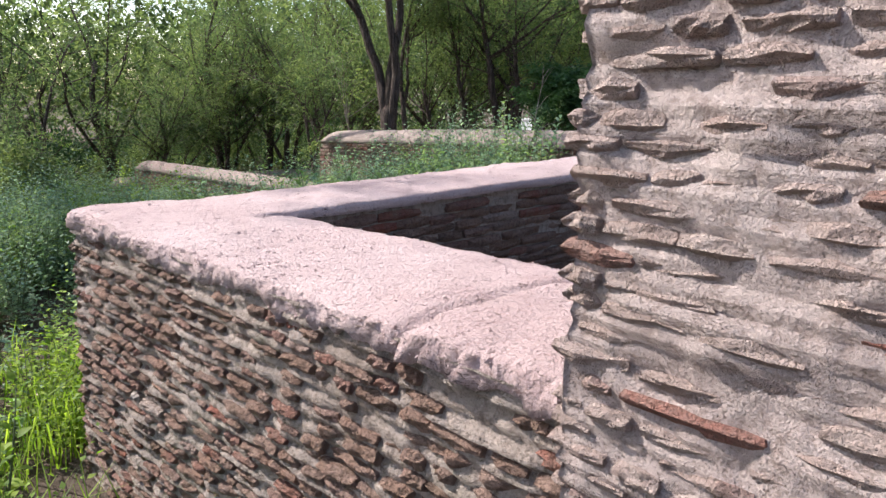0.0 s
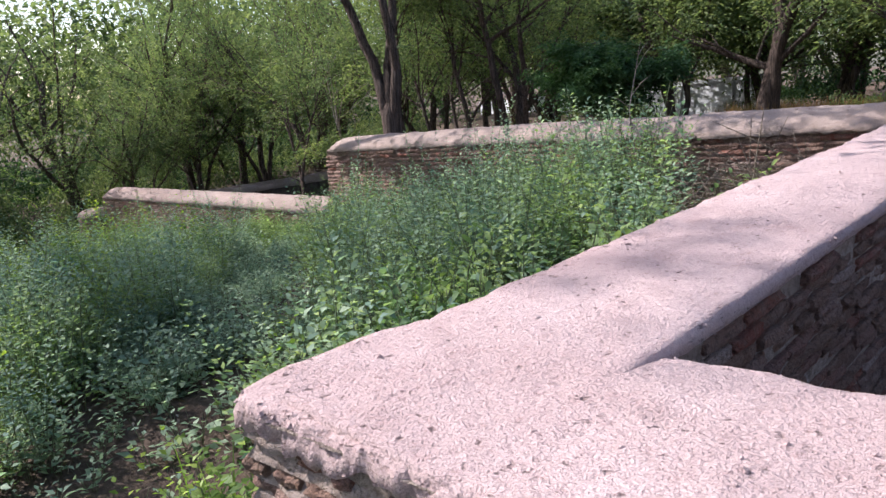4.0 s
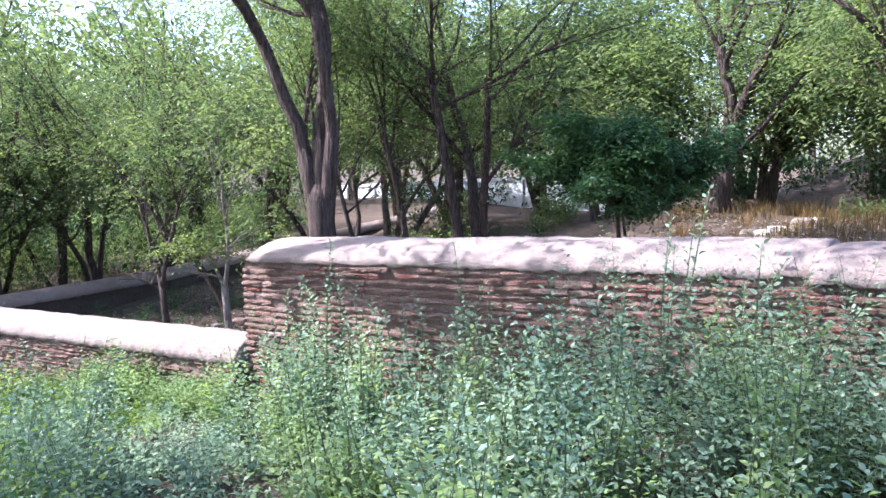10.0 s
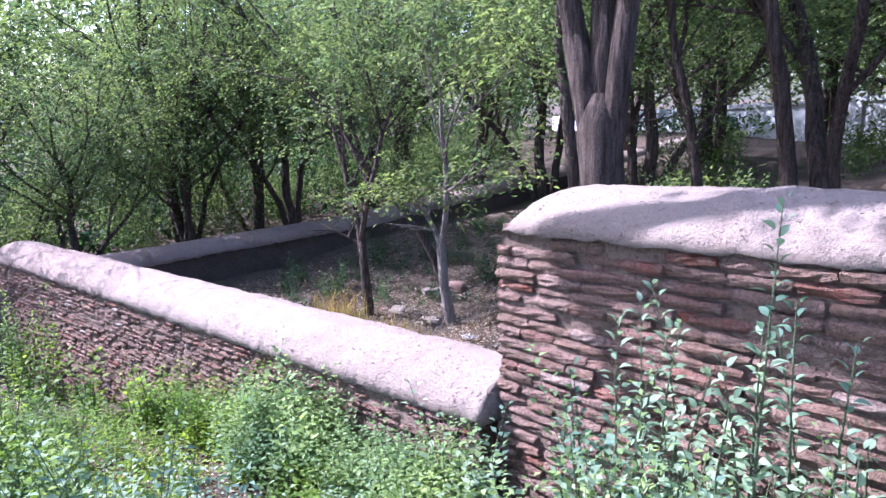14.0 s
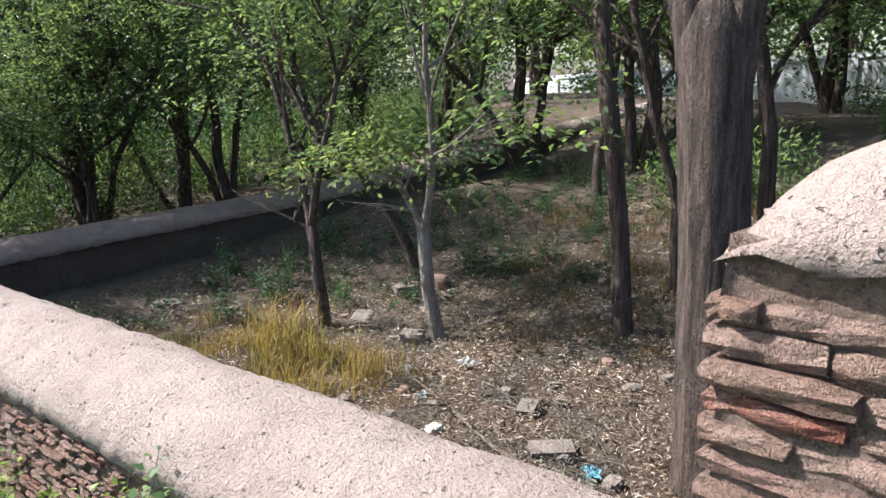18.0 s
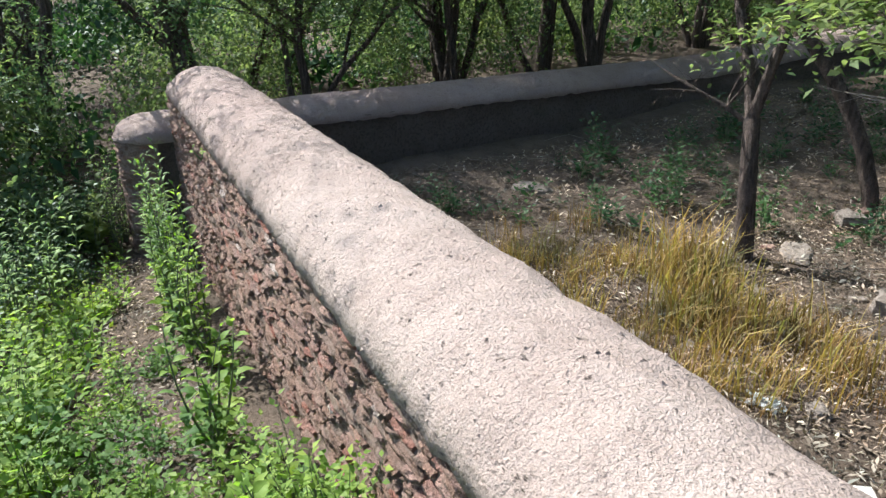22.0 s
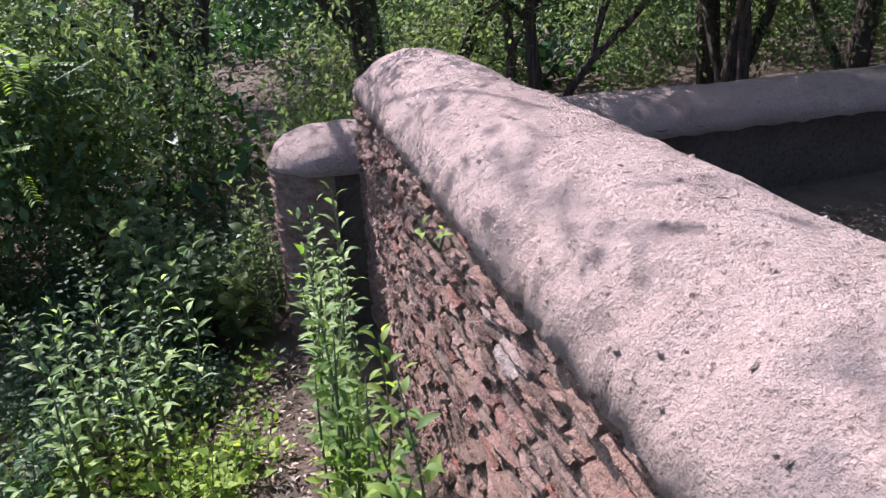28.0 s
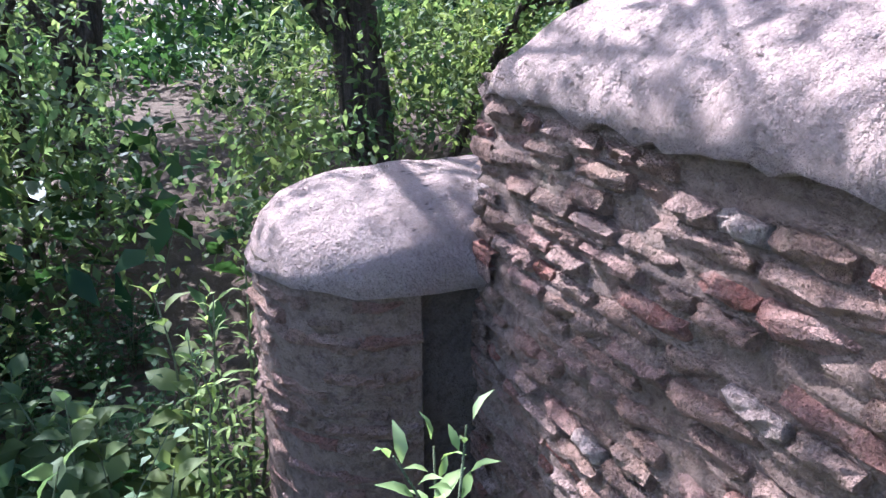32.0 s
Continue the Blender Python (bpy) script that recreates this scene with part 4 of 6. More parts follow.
# thickets that fill the wood below the crowns
def thicket(name, label, spots, material, seed, each, spread, height, size):
    rs = np.random.RandomState(seed)
    cs = []
    for x, y, s in spots:
        z = land_z(x, y)
        n = int(each * s)
        q = rs.normal(0, 1, (n, 3))
        q /= np.linalg.norm(q, axis=1)[:, None] + 1e-9
        q *= (rs.uniform(0.25, 1.0, n) ** 0.6)[:, None]
        lump = 0.75 + 0.35 * np.sin(q[:, :1] * 7 + x) * np.cos(q[:, 1:2] * 6 + y)
        q = q * lump * np.array([spread * s, spread * s, height * s * 0.6]) + np.array([x, y, z + height * s * 0.5])
        cs.append(q[q[:, 2] > z])
    v, f = leaf_quads(np.concatenate(cs), rs, size[0], size[1])
    tagged(quads_object(name, v, f, material), label, "thicket", kind="stuff")


rng = random.Random(5)
near, back = [], []
for m in range(0, 22):
    for off, row in ((1.5, near), (2.6, near), (4.2, back), (6.5, back)):
        if row is near and m > 16:
            continue
        mm, oo = m * 0.9 - 1.5 + rng.uniform(-0.4, 0.4), off + rng.uniform(-0.4, 0.4)
        row.append((E_END.x + 0.183 * mm - 0.983 * oo, E_END.y + 0.983 * mm + 0.183 * oo, rng.uniform(0.55, 0.95)))
thicket("thicket_by_shaded_wall", "tangled green bushes behind the shaded wall", near, leaf_tree, 61, 1900, 1.0, 1.9, (0.062, 0.030))
thicket("deeper_thicket", "tangled bushes deeper in the wood, leaves darkened for shade", back, leaf_dark, 67, 620, 1.3, 2.8, (0.136, 0.068))
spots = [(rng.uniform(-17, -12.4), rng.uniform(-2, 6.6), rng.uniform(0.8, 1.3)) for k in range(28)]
thicket("western_thicket", "tangled bushes under the trees, leaves darkened for shade", spots, leaf_dark, 62, 740, 1.3, 1.9, (0.083, 0.040))
spots = [(-4 + d * math.sin(radians(a)), 6 + d * math.cos(radians(a)), rng.uniform(0.8, 1.3) * (1.35 if a > -50 else 1.0)) for a in range(-112, 8, 3) for d in ((26 if a < -34 else 38) + rng.uniform(-3, 3), (36 if a < -34 else 44) + rng.uniform(-3, 3))]
thicket("far_woods", "distant green wood", spots, leaf_tree, 63, 900, 2.8, 7.5, (0.38, 0.20))
spots = [(x + rng.uniform(-2, 2), 78 + rng.uniform(-6, 6), rng.uniform(0.6, 1.0)) for x in range(0, 100, 5)]
thicket("far_tree_line", "distant line of trees on the rise", spots, leaf_tree, 64, 130, 3.4, 6.0, (0.7, 0.35))

spots = [(rng.uniform(-13.4, -11.9), rng.uniform(4.4, 7.0), rng.uniform(0.7, 1.0)) for k in range(11)] + [(rng.uniform(-11.9, -10.6), rng.uniform(3.4, 5.3), rng.uniform(0.45, 0.7)) for k in range(9)]
thicket("shaded_undergrowth", "green bushes in deep shade", spots, leaf_tree, 65, 1600, 0.85, 2.6, (0.08, 0.04))
spots = [(-9.6 + 1.18 * k + rng.uniform(-0.4, 0.4), 28.5 - 0.83 * k + rng.uniform(-0.8, 0), rng.uniform(0.3, 0.5)) for k in (0, 3, 5, 8)]
spots += [(rng.uniform(-6.4, -2.2), rng.uniform(13.0, 21.0), rng.uniform(0.3, 0.5)) for k in range(16)] + [(0.3, 22.9, 0.9), (1.1, 22.6, 0.9)]
thicket("slope_bushes", "low leafy bushes on the shaded slope", spots, leaf_tree, 66, 900, 1.2, 1.7, (0.085, 0.04))
spots = [(rng.uniform(5.0, 14.0), 21.0 + rng.uniform(-2.5, 2.5), rng.uniform(0.35, 0.6)) for k in range(16)] + [(rng.uniform(2.0, 7.0), rng.uniform(9.5, 15.0), rng.uniform(0.2, 0.35)) for k in range(14)]
thicket("bank_bushes", "low olive-green scrub on the bank", spots, leaf_tree, 68, 500, 1.4, 1.2, (0.085, 0.04))
put(tree("slim tree with a small leafy top", [(0, 0, (0.0, 0.0, 1), 4.3, 0.05)], 51, leaf_tree, 26, 0.17, (0.08, 0.04), levels=1, keep_above=3.9, bare=0.85), -13.46, 7.3)
spots = [(rng.uniform(-24, -11.8), rng.uniform(-6, 24), rng.uniform(0.7, 1.3)) for k in range(120)] + [(rng.uniform(-10.5, 6.0), rng.uniform(24.5, 34), rng.uniform(0.8, 1.3)) for k in range(40)]
spots = [q for q in spots if q[0] < E_END.x + 0.186 * (q[1] - E_END.y) - 0.9 or q[1] > 27.0]
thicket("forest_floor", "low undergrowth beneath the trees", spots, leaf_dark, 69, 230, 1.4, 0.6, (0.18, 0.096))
spots = [(rng.uniform(1.5, 12.0), rng.uniform(21.5, 30.0), rng.uniform(0.7, 1.15)) for k in range(16)]
thicket("hill_scrub", "dark scrub along the top of the slope", spots, leaf_dark, 70, 700, 1.5, 1.9, (0.14, 0.07))


# ---- undergrowth ----
def weed(rs, height, stems, leaf_len, leaf_wid, dens=1.0):
    """One bushy weed: leaf quads and thin stem quads about the origin."""
    cen, way, size = [], [], []
    sv = []
    for k in range(stems):
        a = rs.uniform(0, 6.28)
        lean = rs.uniform(0.05, 0.45)
        h = height * rs.uniform(0.6, 1.0)
        bend = rs.uniform(-0.15, 0.15, 2)
        base = np.array([math.cos(a), math.sin(a), 0]) * rs.uniform(0, 0.05)
        tipx = np.array([math.cos(a) * lean + bend[0], math.sin(a) * lean + bend[1], 1.0]) * h
        n = int(max(5, h * 24 * dens))
        g = rs.uniform(0, 6.28)
        last = base
        for i in range(n):
            f = 0.12 + 0.88 * (i + rs.uniform(-0.3, 0.3)) / n
            p = base + tipx * f + np.array([bend[0], bend[1], 0]) * f * f * h
            g += 2.4
            out = np.array([math.cos(g), math.sin(g), rs.uniform(0.0, 0.9)])
            reach = (0.10 * (1 - f) + 0.01) * rs.uniform(0.0, 1.6) * (height / 0.7)
            cen.append(p + out * np.array([1, 1, 0.4]) * reach)
            way.append(out)
            size.append((1.15 - 0.55 * f) * rs.uniform(0.7, 1.15))
        w = 0.0022 + 0.0018 * height
        side = np.array([-math.sin(a), math.cos(a), 0]) * w
        mid = base + tipx * 0.5 + np.array([bend[0], bend[1], 0]) * 0.25 * h
        top = base + tipx + np.array([bend[0], bend[1], 0]) * h
        sv.append([base - side, base + side, mid + side * 0.7, mid - side * 0.7])
        sv.append([mid - side * 0.7, mid + side * 0.7, top + side * 0.3, top - side * 0.3])
    cen, way, size = np.array(cen), np.array(way), np.array(size)
    d = way / np.linalg.norm(way, axis=1)[:, None]
    up = rs.normal(0, 0.3, cen.shape) + np.array([0, 0, 1.0])
    s = np.cross(d, up)
    s /= np.linalg.norm(s, axis=1)[:, None] + 1e-9
    nn = np.cross(s, d)
    ln, wd = (size * leaf_len)[:, None], (size * leaf_wid)[:, None]
    v = np.empty((len(cen), 4, 3))
    v[:, 0] = cen
    v[:, 1] = cen + d * ln * 0.4 + s * wd * 0.5 + nn * ln * 0.08
    v[:, 2] = cen + d * ln - nn * ln * 0.12
    v[:, 3] = cen + d * ln * 0.4 - s * wd * 0.5 + nn * ln * 0.08
    return v.reshape(-1, 3), np.array(sv).reshape(-1, 3)


def grass_tuft(rs, height, blades, spread=0.06, width=0.006):
    out = []
    for k in range(blades):
        a, lean = rs.uniform(0, 6.28), rs.uniform(0.1, 0.8)
        h = height * rs.uniform(0.5, 1.0)
        b = np.array([rs.normal(0, spread), rs.normal(0, spread), 0])
        d = np.array([math.cos(a), math.sin(a), 0])
        s = np.array([-d[1], d[0], 0]) * width
        m = b + d * lean * h * 0.35 + np.array([0, 0, h * 0.6])
        t = b + d * lean * h + np.array([0, 0, h * (1.0 - 0.3 * lean)])
        out.append([b - s, b + s, m + s * 0.8, m - s * 0.8])
        out.append([m - s * 0.8, m + s * 0.8, t + s * 0.1, t - s * 0.1])
    return np.array(out).reshape(-1, 3)


def scatter(name, label, category, kinds, points, material, seed, sizes=(0.8, 1.2), stems=None):
    """Sets plants of the given kinds (verts of quads) at points, all in one object."""
    rs = np.random.RandomState(seed)
    lv, sv = [], []
    for x, y in points:
        k = rs.randint(len(kinds))
        leafv, stemv = kinds[k]
        a, sc = rs.uniform(0, 6.28), rs.uniform(*sizes) * (1.0 + 0.26 * math.sin(2.1 * x + 1.3 * y) * math.sin(1.7 * y - 0.9 * x + 1.0))
        sc = min(sc, 0.9 / max(0.5, leafv[:, 2].max()))
        if leafv[:, 2].max() * sc > 0.46 and off_path(x, y) < np.percentile(np.hypot(leafv[:, 0], leafv[:, 1]), 97) * sc + 0.05:
            continue
        c, s = math.cos(a) * sc, math.sin(a) * sc
        rot = np.array([[c, -s, 0], [s, c, 0], [0, 0, sc * rs.uniform(0.85, 1.15)]])
        o = np.array([x, y, land_z(x, y) - 0.02])
        lv.append(leafv @ rot.T + o)
        if stemv is not None and stems is not None:
            sv.append(stemv @ rot.T + o)
    v = np.concatenate(lv)
    root = quads_object(name, v, np.arange(len(v)).reshape(-1, 4), material)
    tagged(root, label, category, kind="stuff")
    if sv:
        v = np.concatenate(sv)
        quads_object("stems", v, np.arange(len(v)).reshape(-1, 4), stems, root)
    return root


def inside(poly, x, y):
    hit = False
    for (x0, y0), (x1, y1) in zip(poly, poly[1:] + poly[:1]):
        if (y0 > y) != (y1 > y) and x < (x1 - x0) * (y - y0) / (y1 - y0) + x0:
            hit = not hit
    return hit


LINE = [(2.5, -2.3), (1.6, -1.75), (1.0, -1.2), (0.5, -0.5), (-0.7, 0.8), (-1.3, 2.2), (-2.4, 3.5), (-3.4, 4.6), (-3.8, 5.3), (-4.4, 5.9), (-5.3, 6.05),
        (-6.0, 6.1), (-6.7, 6.35), (-7.4, 6.72), (-8.5, 6.95), (-9.1, 7.08), (-9.6, 7.1)]


def off_path(x, y):
    best = 9.0
    for (x0, y0), (x1, y1) in zip(LINE, LINE[1:]):
        dx, dy = x1 - x0, y1 - y0
        f = max(0.0, min(1.0, ((x - x0) * dx + (y - y0) * dy) / (dx * dx + dy * dy)))
        best = min(best, math.hypot(x - x0 - f * dx, y - y0 - f * dy))
    return best


def sow(poly, n, seed, clear=0.3, gap=0.0):
    r = random.Random(seed)
    xs, ys = [q[0] for q in poly], [q[1] for q in poly]
    out = []
    tries = 0
    while len(out) < n and tries < n * 30:
        tries += 1
        x, y = r.uniform(min(xs), max(xs)), r.uniform(min(ys), max(ys))
        if inside(poly, x, y) and off_path(x, y) > clear:
            if gap and any((x - a) ** 2 + (y - b) ** 2 < gap * gap for a, b in out):
                continue
            out.append((x, y))
    return out


rs = np.random.RandomState(3)
grey_weeds = [weed(rs, h, k, 0.050, 0.028, 2.3) for h, k in ((0.70, 8), (0.62, 7), (0.82, 8), (0.5, 9), (0.95, 6))]
lush_weeds = [weed(rs, h, k, 0.046, 0.028, 2.3) for h, k in ((0.50, 7), (0.6, 6), (0.42, 8), (0.78, 4))]
small_weeds = [weed(rs, h, k, 0.06, 0.032) for h, k in ((0.22, 4), (0.28, 5), (0.18, 4))]
tall_weeds = [weed(rs, h, k, 0.058, 0.030, 1.8) for h, k in ((1.0, 4), (1.15, 3), (0.9, 5))]
grass = [(grass_tuft(rs, h, 26, 0.10, 0.0035), None) for h in (0.28, 0.40, 0.2, 0.3)]

MEADOW = [(1.1, -0.35), (1.15, 0.9), (1.35, 2.0), (1.2, 3.2), (0.9, 4.4), (-3.75, 6.25), (-4.1, 5.4), (-3.2, 3.4), (-3.4, 0.8), (-1.0, -1.2), (0.4, -1.6)]


def east_of(edge, points):
    return [q for q in points if q[0] > edge]


def by_heap(points):
    """Leaves bare the ground round the brushwood heap."""
    return [q for q in points if (q[0] - 1.72) ** 2 + (q[1] - 3.15) ** 2 > 0.27]


MEADOW_SPOTS = [q for q in by_heap(sow(MEADOW, 820, 5, 0.42)) if math.sin(3.6 * q[0] + 2.3 * q[1]) * math.sin(3.3 * q[1] - 2.6 * q[0] + 0.7) > -0.16]
scatter("meadow_weeds", "dense grey-green leafy weeds", "weeds", grey_weeds, MEADOW_SPOTS[:300], leaf_weed, 6, (0.65, 1.2), stem_green)
scatter("yellow_green_weeds", "yellow-green leafy weeds among the grey", "weeds", grey_weeds, MEADOW_SPOTS[300:], leaf_meadow, 7, (0.6, 1.15), stem_green)
scatter("tall_meadow_weeds", "tall leafy weeds against the brick wall", "weeds", tall_weeds, sow([(1.2, 3.9), (-3.5, 5.9), (-3.1, 5.1), (-1.5, 4.2), (0.8, 3.3)], 64, 8, 0.5), leaf_weed, 9, (0.65, 1.0), stem_green)
scatter("meadow_floor_weeds", "low green weeds and seedlings", "weeds", small_weeds, by_heap(sow(MEADOW, 420, 15, 0.0)), leaf_weed, 16, (0.8, 1.3), stem_green)
scatter("meadow_grass", "tufts of green grass among weeds", "grass", grass, sow([(1.2, -0.4), (2.2, 3.2), (1.2, 3.4), (0.3, 0.4)], 130, 25, 0.2), leaf_meadow, 26, (0.4, 0.8))
scatter("dry_meadow_grass", "dry straw-coloured grass by the wall", "grass", grass, sow([(1.7, 1.5), (2.3, 3.4), (1.6, 4.1), (1.0, 3.6), (1.2, 1.8)], 190, 27, 0.2), leaf_dry, 28, (0.3, 0.75))
scatter("wall_strip_weeds", "mixed low weeds between grass and wall", "weeds", small_weeds + lush_weeds[2:3], by_heap(sow([(1.2, -0.2), (1.5, 0.6), (2.3, 3.2), (1.5, 4.1), (0.9, 4.0), (1.2, 1.8)], 200, 29, 0.2)), leaf_weed, 30, (0.6, 1.2), stem_green)

WEST = [(-2.8, 3.0), (-4.0, 5.3), (-5.2, 5.75), (-7.0, 6.1), (-10.0, 6.7), (-12.6, 7.2), (-13.0, 4.2), (-9.0, 1.6), (-4.0, -1.6), (0.2, -2.2), (-1.0, 0.0)]
PATHSIDE = sow([(-5.4, 5.7), (-8.4, 6.5), (-9.0, 4.6), (-5.8, 4.0)], 260, 31, 0.42)
scatter("lush_weeds", "bright green leafy weeds beside the path", "weeds", lush_weeds, [q for q in PATHSIDE if -8.5 < q[0] < -5.9], leaf_lush, 32, (0.8, 1.2), stem_green)
scatter("pathside_weeds", "dusty olive-green weeds beside the path", "weeds", lush_weeds, [q for q in PATHSIDE if q[0] >= -5.9], leaf_meadow, 132, (0.8, 1.2), stem_green)
WEST_SPOTS = sow(WEST, 180, 33, 0.46)
scatter("shady_weeds", "fresh green weeds beyond the path", "weeds", lush_weeds + grey_weeds, [q for q in WEST_SPOTS if q[0] > -8.5], leaf_lush, 34, (0.8, 1.4), stem_green)
# same weeds west of x = -8.5; the darker leaf stands in for tree shade
scatter("woodside_weeds", "weeds under the trees, leaves darkened for shade", "weeds", lush_weeds + grey_weeds, [q for q in WEST_SPOTS if q[0] <= -8.5], leaf_tree, 134, (0.8, 1.4), stem_green)
WALL_FOOT = sow([(-4.9, 6.05), (-4.9, 6.55), (-9.2, 7.42), (-9.2, 6.9)], 240, 35, 0.44)
scatter("wall_foot_weeds", "leafy weeds along the foot of the wall", "weeds", lush_weeds[:3] + small_weeds, [q for q in WALL_FOOT if q[0] < -5.7], leaf_lush, 36, (0.7, 1.15), stem_green)
scatter("dusty_wall_weeds", "dusty olive-green weeds at the foot of the wall", "weeds", lush_weeds[:3] + small_weeds, [q for q in WALL_FOOT if q[0] >= -5.7], leaf_meadow, 136, (0.7, 1.15), stem_green)
scatter("path_seedlings", "small seedlings on the trodden path", "weeds", small_weeds, sow([(-3.8, 5.4), (-10.5, 7.4), (-10.8, 6.2), (-4.4, 5.2)], 420, 37, 0.10), leaf_lush, 38, (0.6, 1.2), stem_green)
CORNER_BED = [(1.2, -0.9), (2.6, -1.35), (2.2, -2.4), (0.4, -2.4), (-0.6, -1.0), (0.6, 0.2), (1.1, -0.1)]
scatter("corner_weeds", "sunlit bright green weeds by the wall", "weeds", lush_weeds + small_weeds, sow(CORNER_BED, 230, 41, 0.0), leaf_lush, 42, (0.7, 1.1), stem_green)
scatter("corner_grass", "fresh green grass at the wall foot", "grass", grass, sow(CORNER_BED, 220, 43, 0.15), leaf_lush, 44, (0.8, 1.5))

# the yard behind the long wall
seed_grass = [(grass_tuft(rs, h, 44, 0.11, 0.0042), None) for h in (0.34, 0.50, 0.24, 0.38)]
scatter("golden_grass", "golden dry grass patch in the yard", "grass", seed_grass, sow([(-8.1, 8.35), (-6.5, 8.2), (-6.0, 8.9), (-6.5, 9.5), (-7.2, 9.8), (-8.1, 9.3)], 80, 51), leaf_golden, 52, (0.3, 1.0))
scatter("brown_seed_grass", "brown seeding grass round the golden patch", "grass", seed_grass, sow([(-8.5, 8.45), (-6.0, 8.1), (-5.6, 9.0), (-6.6, 9.8), (-8.4, 9.8)], 75, 151), leaf_dry, 152, (0.25, 0.7))
scatter("yard_dry_grass", "thin dry grass in the yard", "grass", grass, sow([(-5.9, 9.6), (-4.2, 10.0), (-3.6, 13.5), (-6.5, 14.0)], 260, 53), leaf_dry, 54, (0.3, 0.7))
scatter("slope_dry_grass", "brown dry grass on the slope", "grass", grass, sow([(-2.0, 9.5), (4.5, 8.5), (7.0, 15.0), (1.5, 19.0), (-1.5, 14.0)], 450, 55), leaf_dry, 56, (0.7, 1.3))
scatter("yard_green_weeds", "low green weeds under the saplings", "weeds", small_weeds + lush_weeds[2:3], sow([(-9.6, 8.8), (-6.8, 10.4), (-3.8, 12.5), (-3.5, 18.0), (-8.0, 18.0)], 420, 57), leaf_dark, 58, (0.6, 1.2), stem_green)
# the dark leaf puts the shade by this wall into the weeds' colour
scatter("shade_weeds", "weeds by the shaded wall, leaves darkened for shade", "weeds", lush_weeds + small_weeds, sow([(-9.2, 6.2), (-10.0, 6.6), (-10.2, 7.1), (-10.9, 7.3), (-11.6, 7.5), (-13.0, 7.6), (-12.4, 5.4), (-11.6, 4.6), (-9.4, 5.0)], 300, 61, 0.4), leaf_dark, 62, (0.7, 1.1), stem_green)
scatter("west_meadow_weeds", "pale grey-green leafy weeds", "weeds", grey_weeds, sow([(-2.4, 2.4), (-3.4, 5.2), (-4.0, 6.2), (-4.9, 6.3), (-5.5, 5.3), (-6.2, 3.2), (-4.0, 0.6), (-1.6, 0.4)], 180, 63, 0.36), leaf_weed, 64, (0.7, 1.1), stem_green)
low_weeds = [weed(rs, h, k, 0.05, 0.028, 2.2) for h, k in ((0.34, 6), (0.40, 6), (0.30, 7))]
scatter("trodden_weeds", "trodden low weeds along the way", "weeds", low_weeds, sow([(-0.6, 0.4), (-0.8, 1.6), (-2.2, 3.6), (-3.3, 5.5), (-3.8, 6.3), (-4.6, 6.2), (-4.6, 5.4), (-3.2, 3.6), (-1.8, 1.4)], 250, 65, 0.0), leaf_weed, 66, (0.7, 1.05), stem_green)
scatter("wall_side_weeds", "pale green weeds crowding the wall foot", "weeds", [weed(rs, h, k, 0.046, 0.026, 2.3) for h, k in ((0.42, 7), (0.45, 8), (0.36, 8))], sow([(-3.7, 5.75), (-3.95, 6.32), (-5.6, 6.7), (-5.6, 6.35), (-4.5, 6.1)], 90, 69, 0.16), leaf_meadow, 70, (0.8, 1.05), stem_green)
STRIP = [tuple(CORNER + LEG2 * a - LEG1 * b) for a, b in ((0.5, 0.10), (2.7, 0.10), (2.7, 0.60), (0.5, 0.60))]
scatter("strip_weeds", "bright yellow-green weeds along the plastered wall", "weeds", low_weeds + lush_weeds[:2], sow(STRIP, 70, 161, 0.2), leaf_meadow, 162, (0.9, 1.3), stem_green)
scatter("strip_grass", "pale grass along the plastered wall", "grass", grass, sow(STRIP, 60, 163, 0.1), leaf_meadow, 164, (0.6, 1.1))
scatter("wayside_weeds", "low fresh green weeds narrowing the path", "weeds", low_weeds, east_of(-8.6, sow([(-4.2, 5.6), (-4.6, 6.4), (-8.6, 7.3), (-9.4, 7.3), (-9.6, 6.6), (-6.0, 5.8)], 170, 67, 0.0)), leaf_lush, 68, (0.6, 1.0), stem_green)


# ---- what lies about in the yard ----
def lump(name, size, seed, material, label, category, x, y, turn=0.0, sink=0.15, blocky=0.0, tilt=0.0, z=None):
    """A broken stone or brick: a cube cut round and roughened."""
    rng_ = random.Random(seed)
    bm = bmesh.new()
    bmesh.ops.create_cube(bm, size=1.0)
    bmesh.ops.subdivide_edges(bm, edges=bm.edges[:], cuts=3, use_grid_fill=True)
    off = rng_.uniform(0, 50)
    for v in bm.verts:
        c = v.co.copy()
        if not blocky:
            v.co = c.lerp(c.normalized() * 0.55, 0.55)
        d = noise.fractal(c * 2.3 + Vector((off, off, off)), 0.8, 2.0, 3) * (0.16 if not blocky else 0.035)
        v.co += c.normalized() * d
        v.co = Vector((v.co.x * size[0], v.co.y * size[1], v.co.z * size[2]))
    me = bpy.data.meshes.new(name)
    bm.to_mesh(me)
    bm.free()
    me.materials.append(material)
    ob = new(name, me)
    base = land_z(x, y) if z is None else z
    ob.matrix_basis = Matrix.Translation((x, y, base + size[2] * (0.5 - sink))) @ Matrix.Rotation(turn, 4, "Z") @ Matrix.Rotation(tilt, 4, "X")
    tagged(ob, label, category)
    return ob


